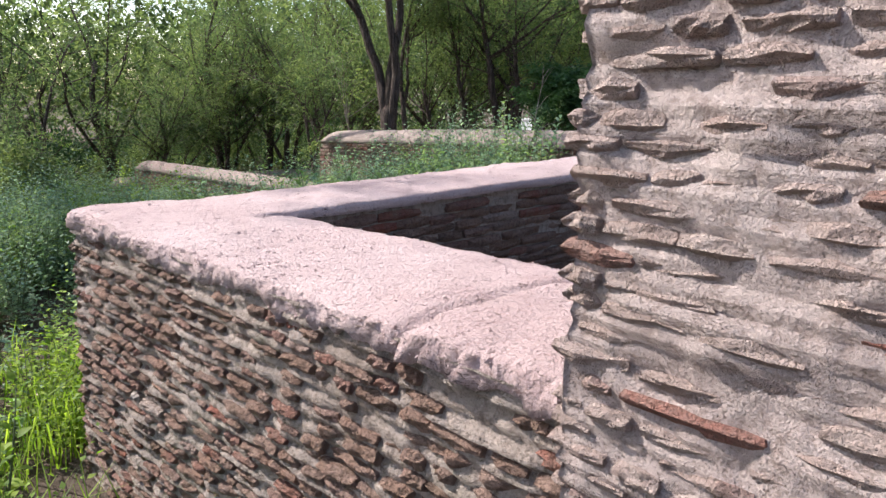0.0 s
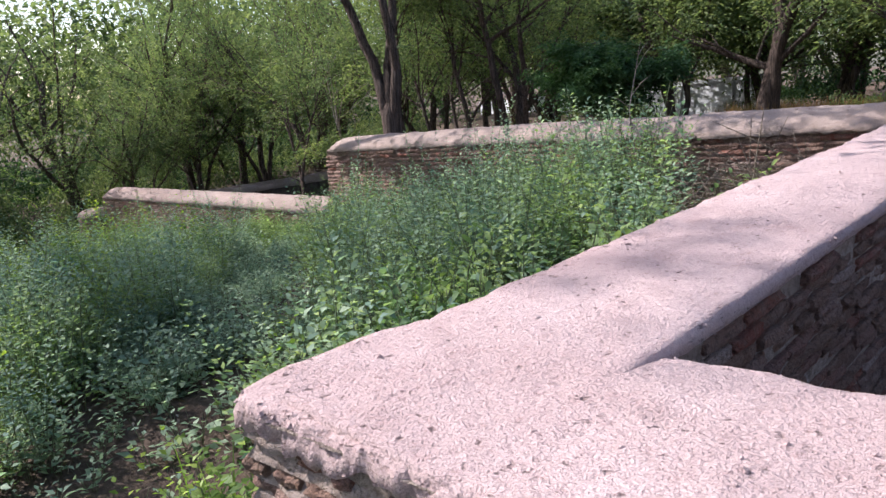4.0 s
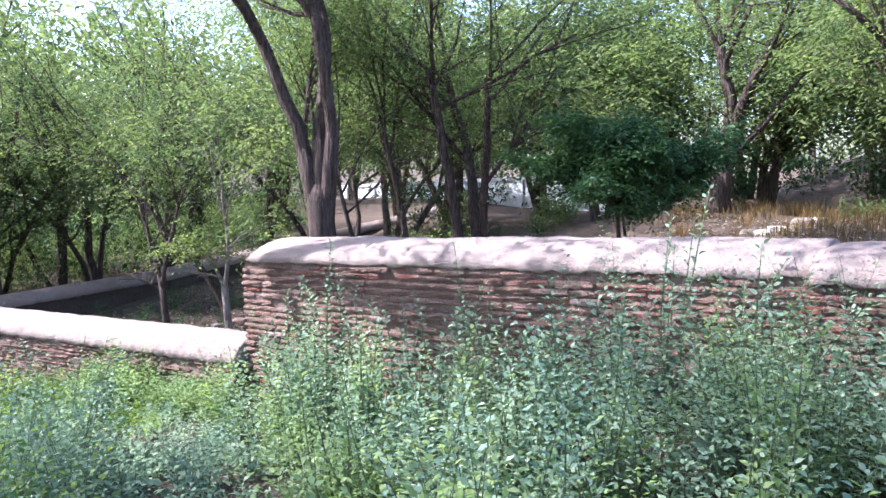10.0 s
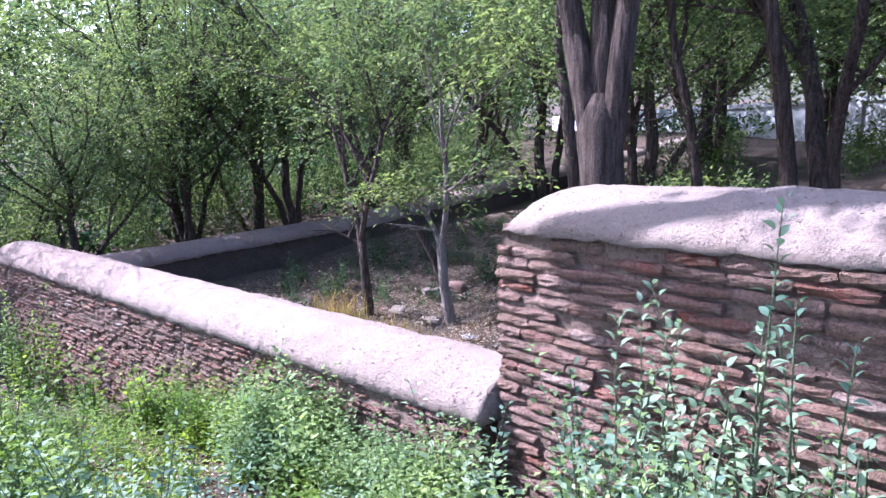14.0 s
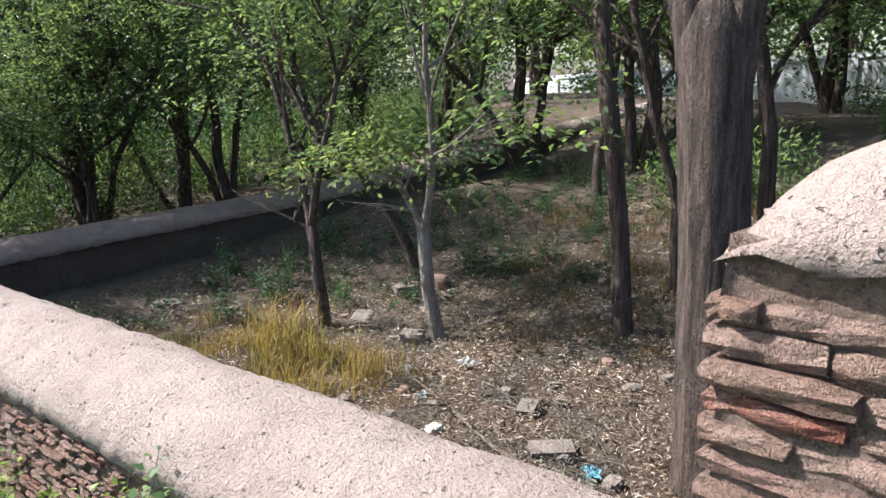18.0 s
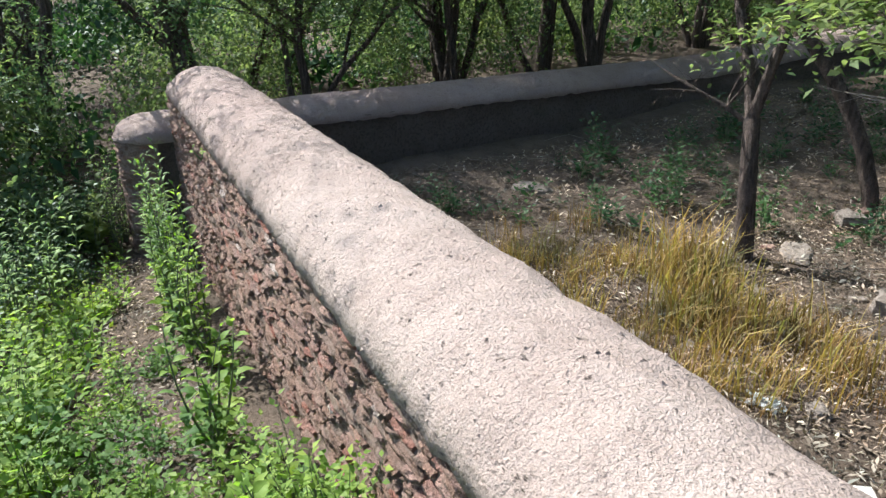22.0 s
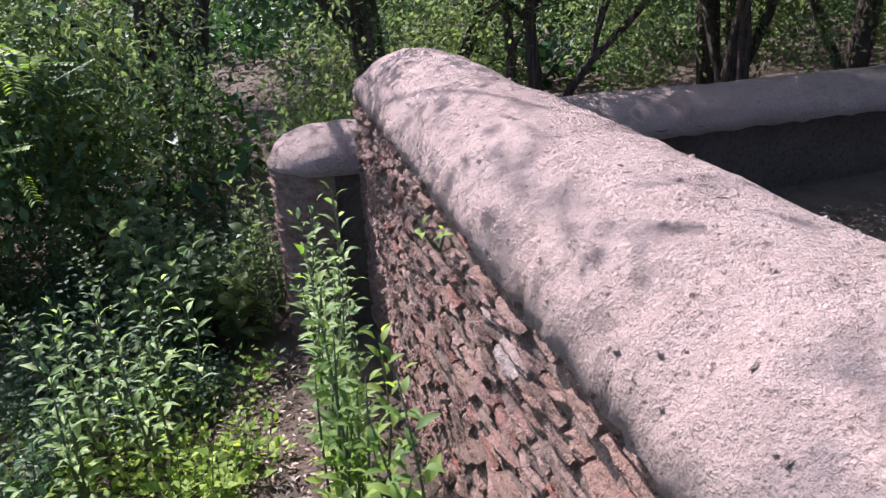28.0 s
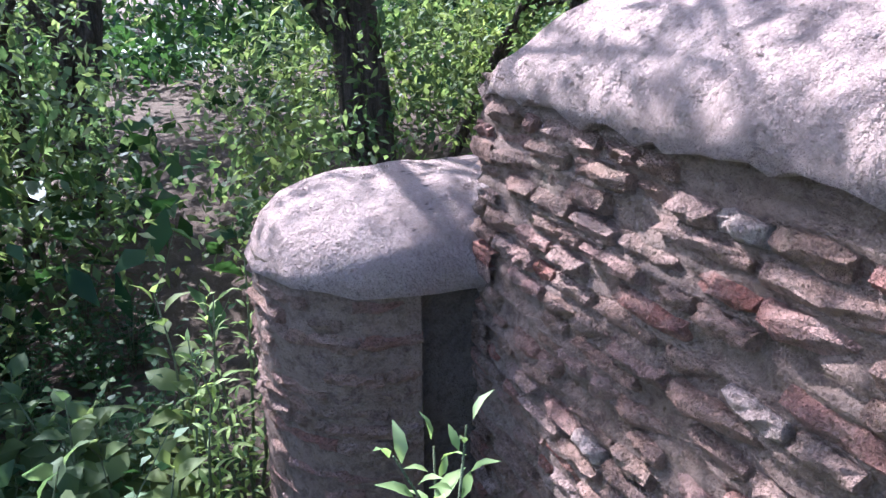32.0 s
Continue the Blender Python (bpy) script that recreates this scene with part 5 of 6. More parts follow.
def stone_mat(name, a, b_):
    m, nt, b = mat(name, 0.95)
    p = geo_pos(nt)
    n1, n2 = noise_fac(nt, 8.0, 6, 0.7, p), noise_fac(nt, 60.0, 5, 0.7, p)
    c = ramp(nt, n1, [(0.3, a), (0.7, b_)])
    c = mix(nt, ramp(nt, n2, [(0.35, (0.6, 0.6, 0.6)), (0.5, (0, 0, 0))]), c, tuple(v * 0.5 for v in a))
    nt.links.new(c, b.inputs["Base Color"])
    bump(nt, b, [(n1, 0.04), (n2, 0.01)])
    return m


red_stone = stone_mat("red_sandstone", (0.22, 0.13, 0.105), (0.35, 0.225, 0.185))
grey_stone = stone_mat("grey_stone", (0.17, 0.135, 0.115), (0.29, 0.235, 0.20))
orange_brick = stone_mat("orange_brick", (0.34, 0.13, 0.08), (0.46, 0.25, 0.17))
pale_lime = stone_mat("pale_lime", (0.55, 0.50, 0.44), (0.70, 0.66, 0.60))

lump("sandstone_block", (0.34, 0.16, 0.16), 1, red_stone, "broken red sandstone block by the tree", "stone", -3.83, 8.40, 0.9, 0.1)
half_brick = lump("broken_brick", (0.17, 0.10, 0.085), 2, orange_brick, "broken red brick with lime on its top", "brick", -5.72, 8.17, 2.30, 0.05, 1)
bm = bmesh.new()
bmesh.ops.create_cube(bm, size=1.0)
bmesh.ops.subdivide_edges(bm, edges=bm.edges[:], cuts=3, use_grid_fill=True)
for v in bm.verts:
    c = v.co.copy()
    v.co = Vector((c.x * 0.15, c.y * 0.088, c.z * 0.014 + 0.049)) + Vector((1, 1, 0.3)) * (noise.fractal(c * 3.0, 0.8, 2.0, 3) * 0.006)
part("lime_crust", bm, pale_lime, half_brick, "crust of pale lime mortar")
lump("lime_lump", (0.09, 0.07, 0.045), 3, pale_lime, "pale lump of lime mortar on litter", "rubble", -5.42, 8.52, 1.1)
lump("field_stone", (0.19, 0.15, 0.13), 4, grey_stone, "brown stone at the foot of a sapling", "stone", -6.26, 9.83, 0.3)
lump("field_stone", (0.20, 0.15, 0.10), 5, grey_stone, "large grey stone in the shade", "stone", -6.95, 10.95, 0.8)
lump("field_stone", (0.22, 0.18, 0.13), 6, red_stone, "reddish stone in the shade", "stone", -6.75, 11.2, 0.2)
lump("field_stone", (0.30, 0.16, 0.05), 7, grey_stone, "flat grey stone on the ground", "stone", -6.95, 10.25, 2.0)
lump("lime_slab", (0.20, 0.10, 0.04), 8, pale_lime, "white lime chip by the sandstone block", "rubble", -3.86, 8.24, 1.5)
lump("lime_slab", (0.30, 0.18, 0.05), 9, grey_stone, "grey slab lying in the shade", "rubble", -8.9, 10.0, 0.3)
lump("broken_slab", (0.22, 0.13, 0.05), 31, grey_stone, "broken grey slab among litter", "stone", -4.78, 8.55, 0.5, 0.1, 1)
lump("broken_slab", (0.17, 0.10, 0.04), 32, grey_stone, "broken brown slab among litter", "stone", -5.05, 8.95, 1.7, 0.1, 1)
rng = random.Random(91)
for k in range(110):
    x, y = rng.uniform(-7.2, -3.6), rng.uniform(8.1, 11.5)
    if y < 8.0 + 0.2 * (-4 - x):
        continue
    s = rng.uniform(0.025, 0.075)
    lump("rubble_stone", (s * 1.4, s, s * 0.7), 100 + k, (red_stone if k % 6 == 1 else grey_stone), "small broken stone among dry litter", "stone", x, y, rng.uniform(0, 3))["group"] = "rubble in the yard"


def crumpled(name, size, seed, material, label, category, x, y):
    """A crushed bag or paper: a folded sheet with some thickness."""
    n = 12
    bm = bmesh.new()
    rs_ = np.random.RandomState(seed)
    ph = rs_.uniform(0, 6, 6)
    grid = []
    for i in range(n + 1):
        row = []
        for j in range(n + 1):
            u, w = i / n - 0.5, j / n - 0.5
            r = 1 + 0.25 * math.sin(5 * math.atan2(w, u) + ph[0])
            z = 0.35 * abs(math.sin(9 * u + 4 * w + ph[1])) + 0.25 * abs(math.sin(11 * w - 5 * u + ph[2])) + 0.15 * rs_.rand()
            row.append(bm.verts.new((u * size * r, w * size * 0.7 * r, z * size * 0.35)))
        grid.append(row)
    for i in range(n):
        for j in range(n):
            bm.faces.new((grid[i][j], grid[i + 1][j], grid[i + 1][j + 1], grid[i][j + 1]))
    geo = bmesh.ops.solidify(bm, geom=bm.faces[:], thickness=0.003)
    me = bpy.data.meshes.new(name)
    bm.to_mesh(me)
    bm.free()
    me.materials.append(material)
    ob = new(name, me)
    ob.matrix_basis = Matrix.Translation((x, y, land_z(x, y) + 0.004)) @ Matrix.Rotation(seed * 1.3, 4, "Z")
    tagged(ob, label, category)


def foil_mat(name, a, rough=0.35):
    m, nt, b = mat(name, rough)
    c = ramp(nt, noise_fac(nt, 22.0, 4, 0.6, geo_pos(nt)), [(0.35, tuple(v * 0.7 for v in a)), (0.65, a)])
    nt.links.new(c, b.inputs["Base Color"])
    return m


yellow_wrap = foil_mat("yellowed_wrapper", (0.62, 0.55, 0.33))
blue_wrap = foil_mat("blue_wrapper", (0.25, 0.50, 0.62))
white_wrap = foil_mat("white_wrapper", (0.72, 0.72, 0.72))
crumpled("plastic_wrapper", 0.17, 3, yellow_wrap, "crumpled yellowish wrapper on dry litter", "litter", -4.72, 8.27)
crumpled("plastic_wrapper", 0.11, 4, blue_wrap, "crumpled pale blue wrapper on dry litter", "litter", -4.55, 8.45)
crumpled("plastic_wrapper", 0.13, 5, white_wrap, "crumpled white wrapper near the wall", "litter", -6.22, 8.53)
crumpled("plastic_wrapper", 0.10, 6, white_wrap, "torn white paper on the ground", "litter", -5.67, 8.87)
crumpled("plastic_wrapper", 0.14, 7, white_wrap, "white paper under the saplings", "litter", -5.65, 9.46)
crumpled("plastic_wrapper", 0.16, 8, blue_wrap, "pale blue bag beside a trunk", "litter", -4.19, 10.94)
crumpled("plastic_wrapper", 0.13, 9, white_wrap, "white scrap caught in the brushwood", "litter", 1.86, 3.25)
crumpled("plastic_wrapper", 0.09, 10, white_wrap, "white scrap on the litter", "litter", -6.0, 9.3)


# twigs and fallen leaves
def twigs(name, label, points, seed, length=(0.12, 0.5), lift=0.015, rad=0.006):
    r = random.Random(seed)
    verts, faces = [], []
    for x, y in points:
        a, ln = r.uniform(0, 6.28), r.uniform(*length)
        z = land_z(x, y) + lift + r.uniform(0, lift * 2)
        pts = [Vector((x, y, z))]
        for i in range(3):
            a += r.gauss(0, 0.3)
            pts.append(pts[-1] + Vector((math.cos(a), math.sin(a), r.gauss(0, 0.12))) * ln / 3)
        rr = rad * r.uniform(0.5, 1.2)
        tube(verts, faces, pts, [rr, rr * 0.9, rr * 0.7, rr * 0.4], 4)
    ob = mesh_object(name, verts, faces, dry_twig)
    tagged(ob, label, "twigs", kind="stuff")


dry_twig = bark_mat("dry_twig", (0.16, 0.12, 0.09), (0.36, 0.29, 0.23))
YARD = [(-10.0, 8.6), (-3.3, 7.6), (-2.6, 10.5), (-4.0, 15.0), (-9.2, 14.0)]
twigs("fallen_twigs", "dry twigs scattered on the yard", sow(YARD, 900, 71), 72, (0.08, 0.4), 0.012, 0.0045)
brown_leaf = leaf_mat("fallen_leaf", [(0, (0.10, 0.068, 0.052)), (0.4, (0.20, 0.14, 0.107)), (0.8, (0.33, 0.25, 0.20)), (1, (0.50, 0.42, 0.35))], 0.1, 0.8, (1.25, 1.2, 1.1))


def litter(name, label, points, seed, size, material=None):
    rs_ = np.random.RandomState(seed)
    c = np.array([(x, y, land_z(x, y) + 0.012 + rs_.uniform(0, 0.03)) for x, y in points])
    d = rs_.normal(0, 1, c.shape) * np.array([1, 1, 0.25])
    v, f = leaf_quads(c, rs_, size[0], size[1], 0.0, d)
    tagged(quads_object(name, v, f, material or brown_leaf), label, "leaf litter", kind="stuff")


litter("yard_litter", "dry fallen leaves over the yard", sow(YARD, 18000, 73), 74, (0.042, 0.014))
pale_chip = leaf_mat("pale_chip", [(0, (0.22, 0.16, 0.125)), (0.5, (0.36, 0.28, 0.225)), (1, (0.56, 0.49, 0.42))], 0.05, 0.85, (1.2, 1.15, 1.05))
litter("yard_straw", "dry straw and chips strewn over the yard", sow([(-8.0, 8.3), (-3.3, 7.6), (-3.2, 11.0), (-7.0, 11.5)], 42000, 83), 84, (0.030, 0.006))
litter("yard_bark", "pale flakes of bark and broken stalks on the yard", sow([(-8.0, 8.3), (-3.3, 7.6), (-3.0, 10.5), (-7.0, 11.5)], 900, 87), 88, (0.050, 0.015), pale_chip)
litter("path_litter", "dry fallen leaves on the path", sow([(-3.4, 5.0), (-4.0, 6.2), (-8.0, 7.1), (-10.6, 7.5), (-10.8, 6.3), (-4.5, 5.2)], 9000, 75, 0.0), 76, (0.036, 0.013))
litter("meadow_litter", "dry fallen leaves among the weeds", sow(MEADOW, 3000, 77, 0.0), 78, (0.045, 0.016))
litter("slope_litter", "dry fallen leaves on the slope", sow([(-2.0, 8.5), (3.5, 6.5), (6.0, 13.0), (0.0, 16.0)], 11000, 79), 80, (0.07, 0.03))

# a dead branch that lies across the litter
verts, faces = [], []
r = random.Random(41)
run = [Vector((x, y, land_z(x, y) + h)) for x, y, h in ((-6.05, 9.25, 0.03), (-5.70, 8.92, 0.06), (-5.33, 8.62, 0.07), (-5.02, 8.40, 0.05), (-4.78, 8.30, 0.03), (-4.55, 8.16, 0.02))]
tube(verts, faces, run, [0.004, 0.006, 0.008, 0.011, 0.013, 0.012], 6)
for k in range(11):
    i = r.randint(1, 4)
    a = run[i].lerp(run[min(5, i + 1)], r.random())
    d = Vector((r.gauss(0, 0.8), r.gauss(0, 0.8), r.uniform(0.0, 0.5))).normalized() * r.uniform(0.12, 0.32)
    tube(verts, faces, [a, a + d * 0.5 + Vector((0, 0, 0.015)), a + d], [0.005, 0.004, 0.002], 4)
tagged(mesh_object("dead_branch", verts, faces, dry_twig, smooth=True), "dead forked branch lying across dry litter", "branch")

# a heap of dead brushwood by the wall
verts, faces = [], []
r = random.Random(17)
for k in range(330):
    x, y = 1.68 + r.gauss(0, 0.27), 3.25 + r.gauss(0, 0.32)
    z = land_z(x, y) + abs(r.gauss(0.06, 0.11))
    d = Vector((r.gauss(0, 1), r.gauss(0, 1), r.gauss(0.12, 0.28))).normalized()
    ln = r.uniform(0.2, 0.55)
    a = Vector((x, y, z))
    tube(verts, faces, [a, a + d * ln * 0.5 + Vector((0, 0, r.gauss(0, 0.03))), a + d * ln], [0.006, 0.004, 0.002], 4)
tagged(mesh_object("brushwood_heap", verts, faces, dry_twig), "heap of dead grey thorn branches by the wall", "brushwood", kind="stuff")

# ---- beyond: whitewashed boundary wall and huts ----
white_wash = stone_mat("whitewash", (0.50, 0.51, 0.54), (0.66, 0.67, 0.70))
w_a, w_b = Vector((-14.5, 34.0)), Vector((0.2, 23.62))
f_w = Frame(w_a, w_b, 0.3, 0.55, 1.29)
ww = wall_thing("wall_9", "whitewashed boundary wall with coping and piers")
d = (w_b - w_a)
for name, n0, n1, dz0, dz1, s0, s1 in ([("panel", 0.0, 0.3, -1.6, 0.0, 0.0, f_w.len), ("coping", -0.06, 0.36, 0.0, 0.12, 0.0, f_w.len)]
                                       + [("pier", -0.08, 0.02, -1.6, -0.002, s, s + 0.35) for s in np.arange(0.3, f_w.len - 0.5, 2.3)]):
    vs = [f_w.at(s, n, f_w.lip(s) + z) for z in (dz0, dz1) for n in (n0, n1) for s in (s0, s1)]
    mesh_object(name, vs, [(0, 2, 3, 1), (4, 5, 7, 6), (0, 1, 5, 4), (2, 6, 7, 3), (0, 4, 6, 2), (1, 3, 7, 5)], white_wash, ww)


def hut(x, y, z, turn, size, label):
    h = new("hut")
    tagged(h, label, "hut")
    h.matrix_basis = pose(x, y, z, 0, 0, turn)
    sx, sy, sz = size

    def box(name, x0, x1, y0, y1, z0, z1, material, parent=h):
        vs = [(a, b, c) for c in (z0, z1) for b in (y0, y1) for a in (x0, x1)]
        return mesh_object(name, vs, [(0, 2, 3, 1), (4, 5, 7, 6), (0, 1, 5, 4), (2, 6, 7, 3), (0, 4, 6, 2), (1, 3, 7, 5)], material, parent)

    t = 0.2
    # the walls leave a door and a window open in front
    box("wall", 0, sx, sy - t, sy, 0, sz, brick_far)
    box("wall", 0, t, 0, sy - t, 0, sz, white_wash)
    box("wall", sx - t, sx, 0, sy - t, 0, sz, brick_far)
    box("wall", t, sx * 0.42, 0, t, 0, sz, brick_far)
    box("wall", sx * 0.56, sx - t, 0, t, 0, sz, brick_far)
    box("wall", sx * 0.42, sx * 0.56, 0, t, 0, sz * 0.45, brick_far)
    box("lintel", sx * 0.42, sx * 0.56, 0, t, sz * 0.75, sz, brick_far)
    box("roof", -0.15, sx + 0.15, -0.15, sy + 0.15, sz + 0.002, sz + 0.14, white_wash)
    box("shutter", sx * 0.43, sx * 0.55, t * 0.5, t * 0.7, sz * 0.46, sz * 0.745, bark)


brick_far = stone_mat("pink_plastered_brick", (0.44, 0.30, 0.26), (0.54, 0.40, 0.35))
hut(13.3, 26.2, 2.2, -20, (1.9, 1.6, 0.58), "small pink brick hut with flat pale roof")
hut(14.4, 23.4, 2.0, -30, (2.8, 2.0, 0.82), "low pink brick outbuilding with flat pale roof")
# a rough line of pale stones along a bank
rng = random.Random(19)
for k in range(26):
    f = k / 25
    x, y = 1.0 + 9.0 * f + rng.uniform(-0.3, 0.3), 13.6 + 5.4 * f + rng.uniform(-0.3, 0.3)
    lump("bank_stone", (rng.uniform(0.25, 0.6), rng.uniform(0.2, 0.35), rng.uniform(0.1, 0.22)), 300 + k, pale_lime if k % 3 else grey_stone,
         "pale stone in a broken row on the slope", "stone", x, y, rng.uniform(0, 3))["group"] = "stones along the bank"


# ---- single plants that stand out ----
def leaf_blades(cen, way, size, rs_, length, width, droop=0.2):
    """Leaves with a midrib and a pointed tip: six quads each."""
    n = len(cen)
    d = way / np.linalg.norm(way, axis=1)[:, None]
    up = rs_.normal(0, 0.25, (n, 3)) + np.array([0, 0, 1.0])
    s = np.cross(d, up)
    s /= np.linalg.norm(s, axis=1)[:, None] + 1e-9
    nn = np.cross(s, d)
    ln, wd = (size * length)[:, None], (size * width)[:, None]
    rows = []
    for f, w, h in ((0.0, 0.06, 0.0), (0.3, 0.92, 0.05), (0.62, 0.8, 0.02), (1.0, 0.02, -droop)):
        c = cen + d * ln * f + nn * ln * h
        rows.append((c - s * wd * w * 0.5 + nn * wd * w * 0.12, c, c + s * wd * w * 0.5 + nn * wd * w * 0.12))
    v = np.empty((n, 12, 3))
    for r, (a, b, c) in enumerate(rows):
        v[:, r * 3], v[:, r * 3 + 1], v[:, r * 3 + 2] = a, b, c
    quad = []
    for r in range(3):
        for k in range(2):
            a = r * 3 + k
            quad.append((a, a + 1, a + 4, a + 3))
    f = (np.arange(n)[:, None, None] * 12 + np.array(quad)[None]).reshape(-1, 4)
    return v.reshape(-1, 3), f


def plant(label, x, y, height, stems, leaf, length, width, seed, lean=0.2, start=0.25, per_m=26, z=None, name="weed_plant"):
    rs_ = np.random.RandomState(seed)
    root = new(name)
    tagged(root, label, "plant")
    root.matrix_basis = Matrix.Translation((x, y, land_z(x, y) - 0.03 if z is None else z))
    sv, sf = [], []
    cen, way, size = [], [], []
    for k in range(stems):
        a = rs_.uniform(0, 6.28)
        h = height * (1.0 if k == 0 else rs_.uniform(0.55, 0.95))
        tip = Vector((math.cos(a) * lean * rs_.uniform(0.2, 1) * h, math.sin(a) * lean * rs_.uniform(0.2, 1) * h, h))
        bend = Vector((rs_.normal(0, 0.05), rs_.normal(0, 0.05), 0)) * h
        pts = [tip * f + bend * math.sin(3.1 * f) for f in (0, 0.2, 0.4, 0.6, 0.8, 1.0)]
        tube(sv, sf, pts, [0.006, 0.0055, 0.005, 0.004, 0.003, 0.0015], 5)
        n = int(h * per_m)
        g = rs_.uniform(0, 6.28)
        for i in range(n):
            f = start + (1 - start) * (i / max(1, n - 1)) ** 0.8
            p = tip * f + bend * math.sin(3.1 * f)
            g += 2.4
            o = np.array([math.cos(g), math.sin(g), rs_.uniform(0.15, 0.8) + 0.8 * max(0, f - 0.85) * 6])
            cen.append(np.array(p) + o * np.array([1, 1, 0.3]) * 0.01)
            way.append(o)
            size.append((1.15 - 0.6 * f) * rs_.uniform(0.75, 1.15))
    mesh_object("stem", sv, sf, stem_green, root, smooth=True)
    v, f = leaf_blades(np.array(cen), np.array(way), np.array(size), rs_, length, width)
    quads_object("foliage", v, f, leaf, root)
    return root


plant("tall leggy weed with small bright leaves", -7.75, 5.72, 1.30, 4, leaf_lush, 0.085, 0.05, 1, 0.22, 0.3)
plant("tall leggy weed beside the path", -8.24, 5.89, 1.15, 3, leaf_lush, 0.08, 0.045, 2, 0.25, 0.3)
plant("leafy weed against the brick face", -9.01, 7.25, 1.05, 5, leaf_lush, 0.085, 0.034, 3, 0.16, 0.15, 34)
plant("bushy weed against the brick face", -8.64, 7.18, 0.92, 6, leaf_lush, 0.08, 0.036, 4, 0.2, 0.12, 34)
plant("slender weed against the brick face", -8.38, 7.20, 0.95, 4, leaf_lush, 0.08, 0.036, 14, 0.15, 0.12, 34)
plant("leafy weed by the wall end", -9.63, 7.41, 1.08, 4, leaf_meadow, 0.09, 0.03, 5, 0.12, 0.15, 32)
plant("leafy weed by the wall end", -9.43, 7.36, 0.85, 4, leaf_meadow, 0.09, 0.03, 15, 0.12, 0.15, 32)
plant("low weed at the foot of the wall end", -10.25, 7.56, 0.85, 3, leaf_meadow, 0.10, 0.035, 6, 0.2, 0.2, 26)
plant("weed with pale pointed leaves", -10.27, 6.89, 0.75, 4, leaf_meadow, 0.10, 0.03, 7, 0.25, 0.2, 28)
plant("weed with pale pointed leaves", -9.54, 6.31, 0.80, 5, leaf_meadow, 0.09, 0.03, 8, 0.25, 0.2, 28)
plant("weed with pale pointed leaves", -9.19, 6.27, 0.85, 5, leaf_meadow, 0.09, 0.03, 9, 0.25, 0.2, 28)
for k, (x, y, h) in enumerate(((-11.25, 7.3, 0.85), (-11.1, 7.08, 0.8), (-10.98, 7.3, 0.62), (-10.85, 6.95, 0.7), (-11.45, 6.95, 0.95))):
    plant("broad-leaved green nettle clump", x, y, h, 7, leaf_tree, 0.13, 0.085, 60 + k, 0.35, 0.2, 24)
plant("slender pale weed beside the round wall end", -11.2, 7.58, 0.9, 5, leaf_meadow, 0.07, 0.018, 66, 0.15, 0.15, 40)
plant("slender pale weed beside the round wall end", -11.0, 7.48, 0.75, 5, leaf_meadow, 0.07, 0.018, 67, 0.15, 0.15, 40)
plant("sprout with a few large pale leaves in the brickwork", -8.95, 7.50, 0.07, 2, leaf_lush, 0.055, 0.03, 13, 0.8, 0.5, 60, z=-0.28)
plant("tall grey-green weed before the wall end", -2.76, 5.54, 1.45, 4, leaf_weed, 0.065, 0.032, 16, 0.10, 0.2, 36)
for k, (x, y, h) in enumerate(((-2.95, 5.72, 1.1), (-2.62, 5.72, 1.2), (-2.45, 5.50, 1.0), (-3.35, 5.90, 0.85), (-2.2, 5.62, 1.05), (-2.85, 5.32, 0.8))):
    plant("pale leafy weed crowding the brick wall", x, y, h, 6, leaf_weed, 0.062, 0.032, 420 + k, 0.2, 0.12, 38)
plant("tall grey-green weed before the brick wall", -3.10, 5.92, 1.18, 5, leaf_weed, 0.075, 0.040, 17, 0.16, 0.15, 34)
plant("tall grey-green weed before the brick wall", -1.70, 5.20, 1.25, 5, leaf_weed, 0.062, 0.032, 18, 0.15, 0.15, 38)
plant("tall grey-green weed before the brick wall", -0.60, 4.85, 1.15, 6, leaf_weed, 0.062, 0.032, 19, 0.18, 0.15, 38)
for k, (x, y, h) in enumerate(((0.50, 4.28, 0.95), (1.0, 3.92, 0.85), (0.62, 3.78, 0.90), (1.22, 3.62, 0.75), (0.20, 4.05, 0.85))):
    plant("pale broad-leaved weed rising before the wall", x, y, h, 5, leaf_weed, 0.095, 0.05, 400 + k, 0.2, 0.25, 26)
plant("tall grey-green weed beside the brushwood", 0.75, 4.00, 0.95, 5, leaf_weed, 0.09, 0.045, 20, 0.18, 0.2, 24)
plant("broad grey-green weed in the meadow", -2.30, 5.00, 0.95, 7, leaf_weed, 0.075, 0.04, 21, 0.25, 0.2, 24)
plant("broad grey-green weed in the meadow", -1.75, 4.55, 0.9, 7, leaf_weed, 0.075, 0.04, 22, 0.25, 0.2, 24)
plant("bright young weed in the meadow", 0.45, 1.35, 0.6, 5, leaf_lush, 0.09, 0.05, 23, 0.25, 0.2, 26)
plant("bright young weed in the meadow", 0.95, 1.0, 0.55, 6, leaf_weed, 0.10, 0.06, 24, 0.3, 0.2, 26)
plant("bright young weed in the meadow", 0.15, 1.25, 0.7, 6, leaf_weed, 0.10, 0.06, 25, 0.3, 0.2, 26)
plant("bright young weed at the wall corner", 1.50, -1.05, 0.55, 6, leaf_lush, 0.08, 0.05, 26, 0.3, 0.2, 26)
plant("leafy weed at the foot of the long wall", -4.90, 6.30, 0.5, 7, leaf_meadow, 0.10, 0.065, 27, 0.4, 0.15, 26)
plant("leafy weed at the foot of the long wall", -5.30, 6.42, 0.45, 7, leaf_meadow, 0.10, 0.065, 28, 0.4, 0.15, 26)
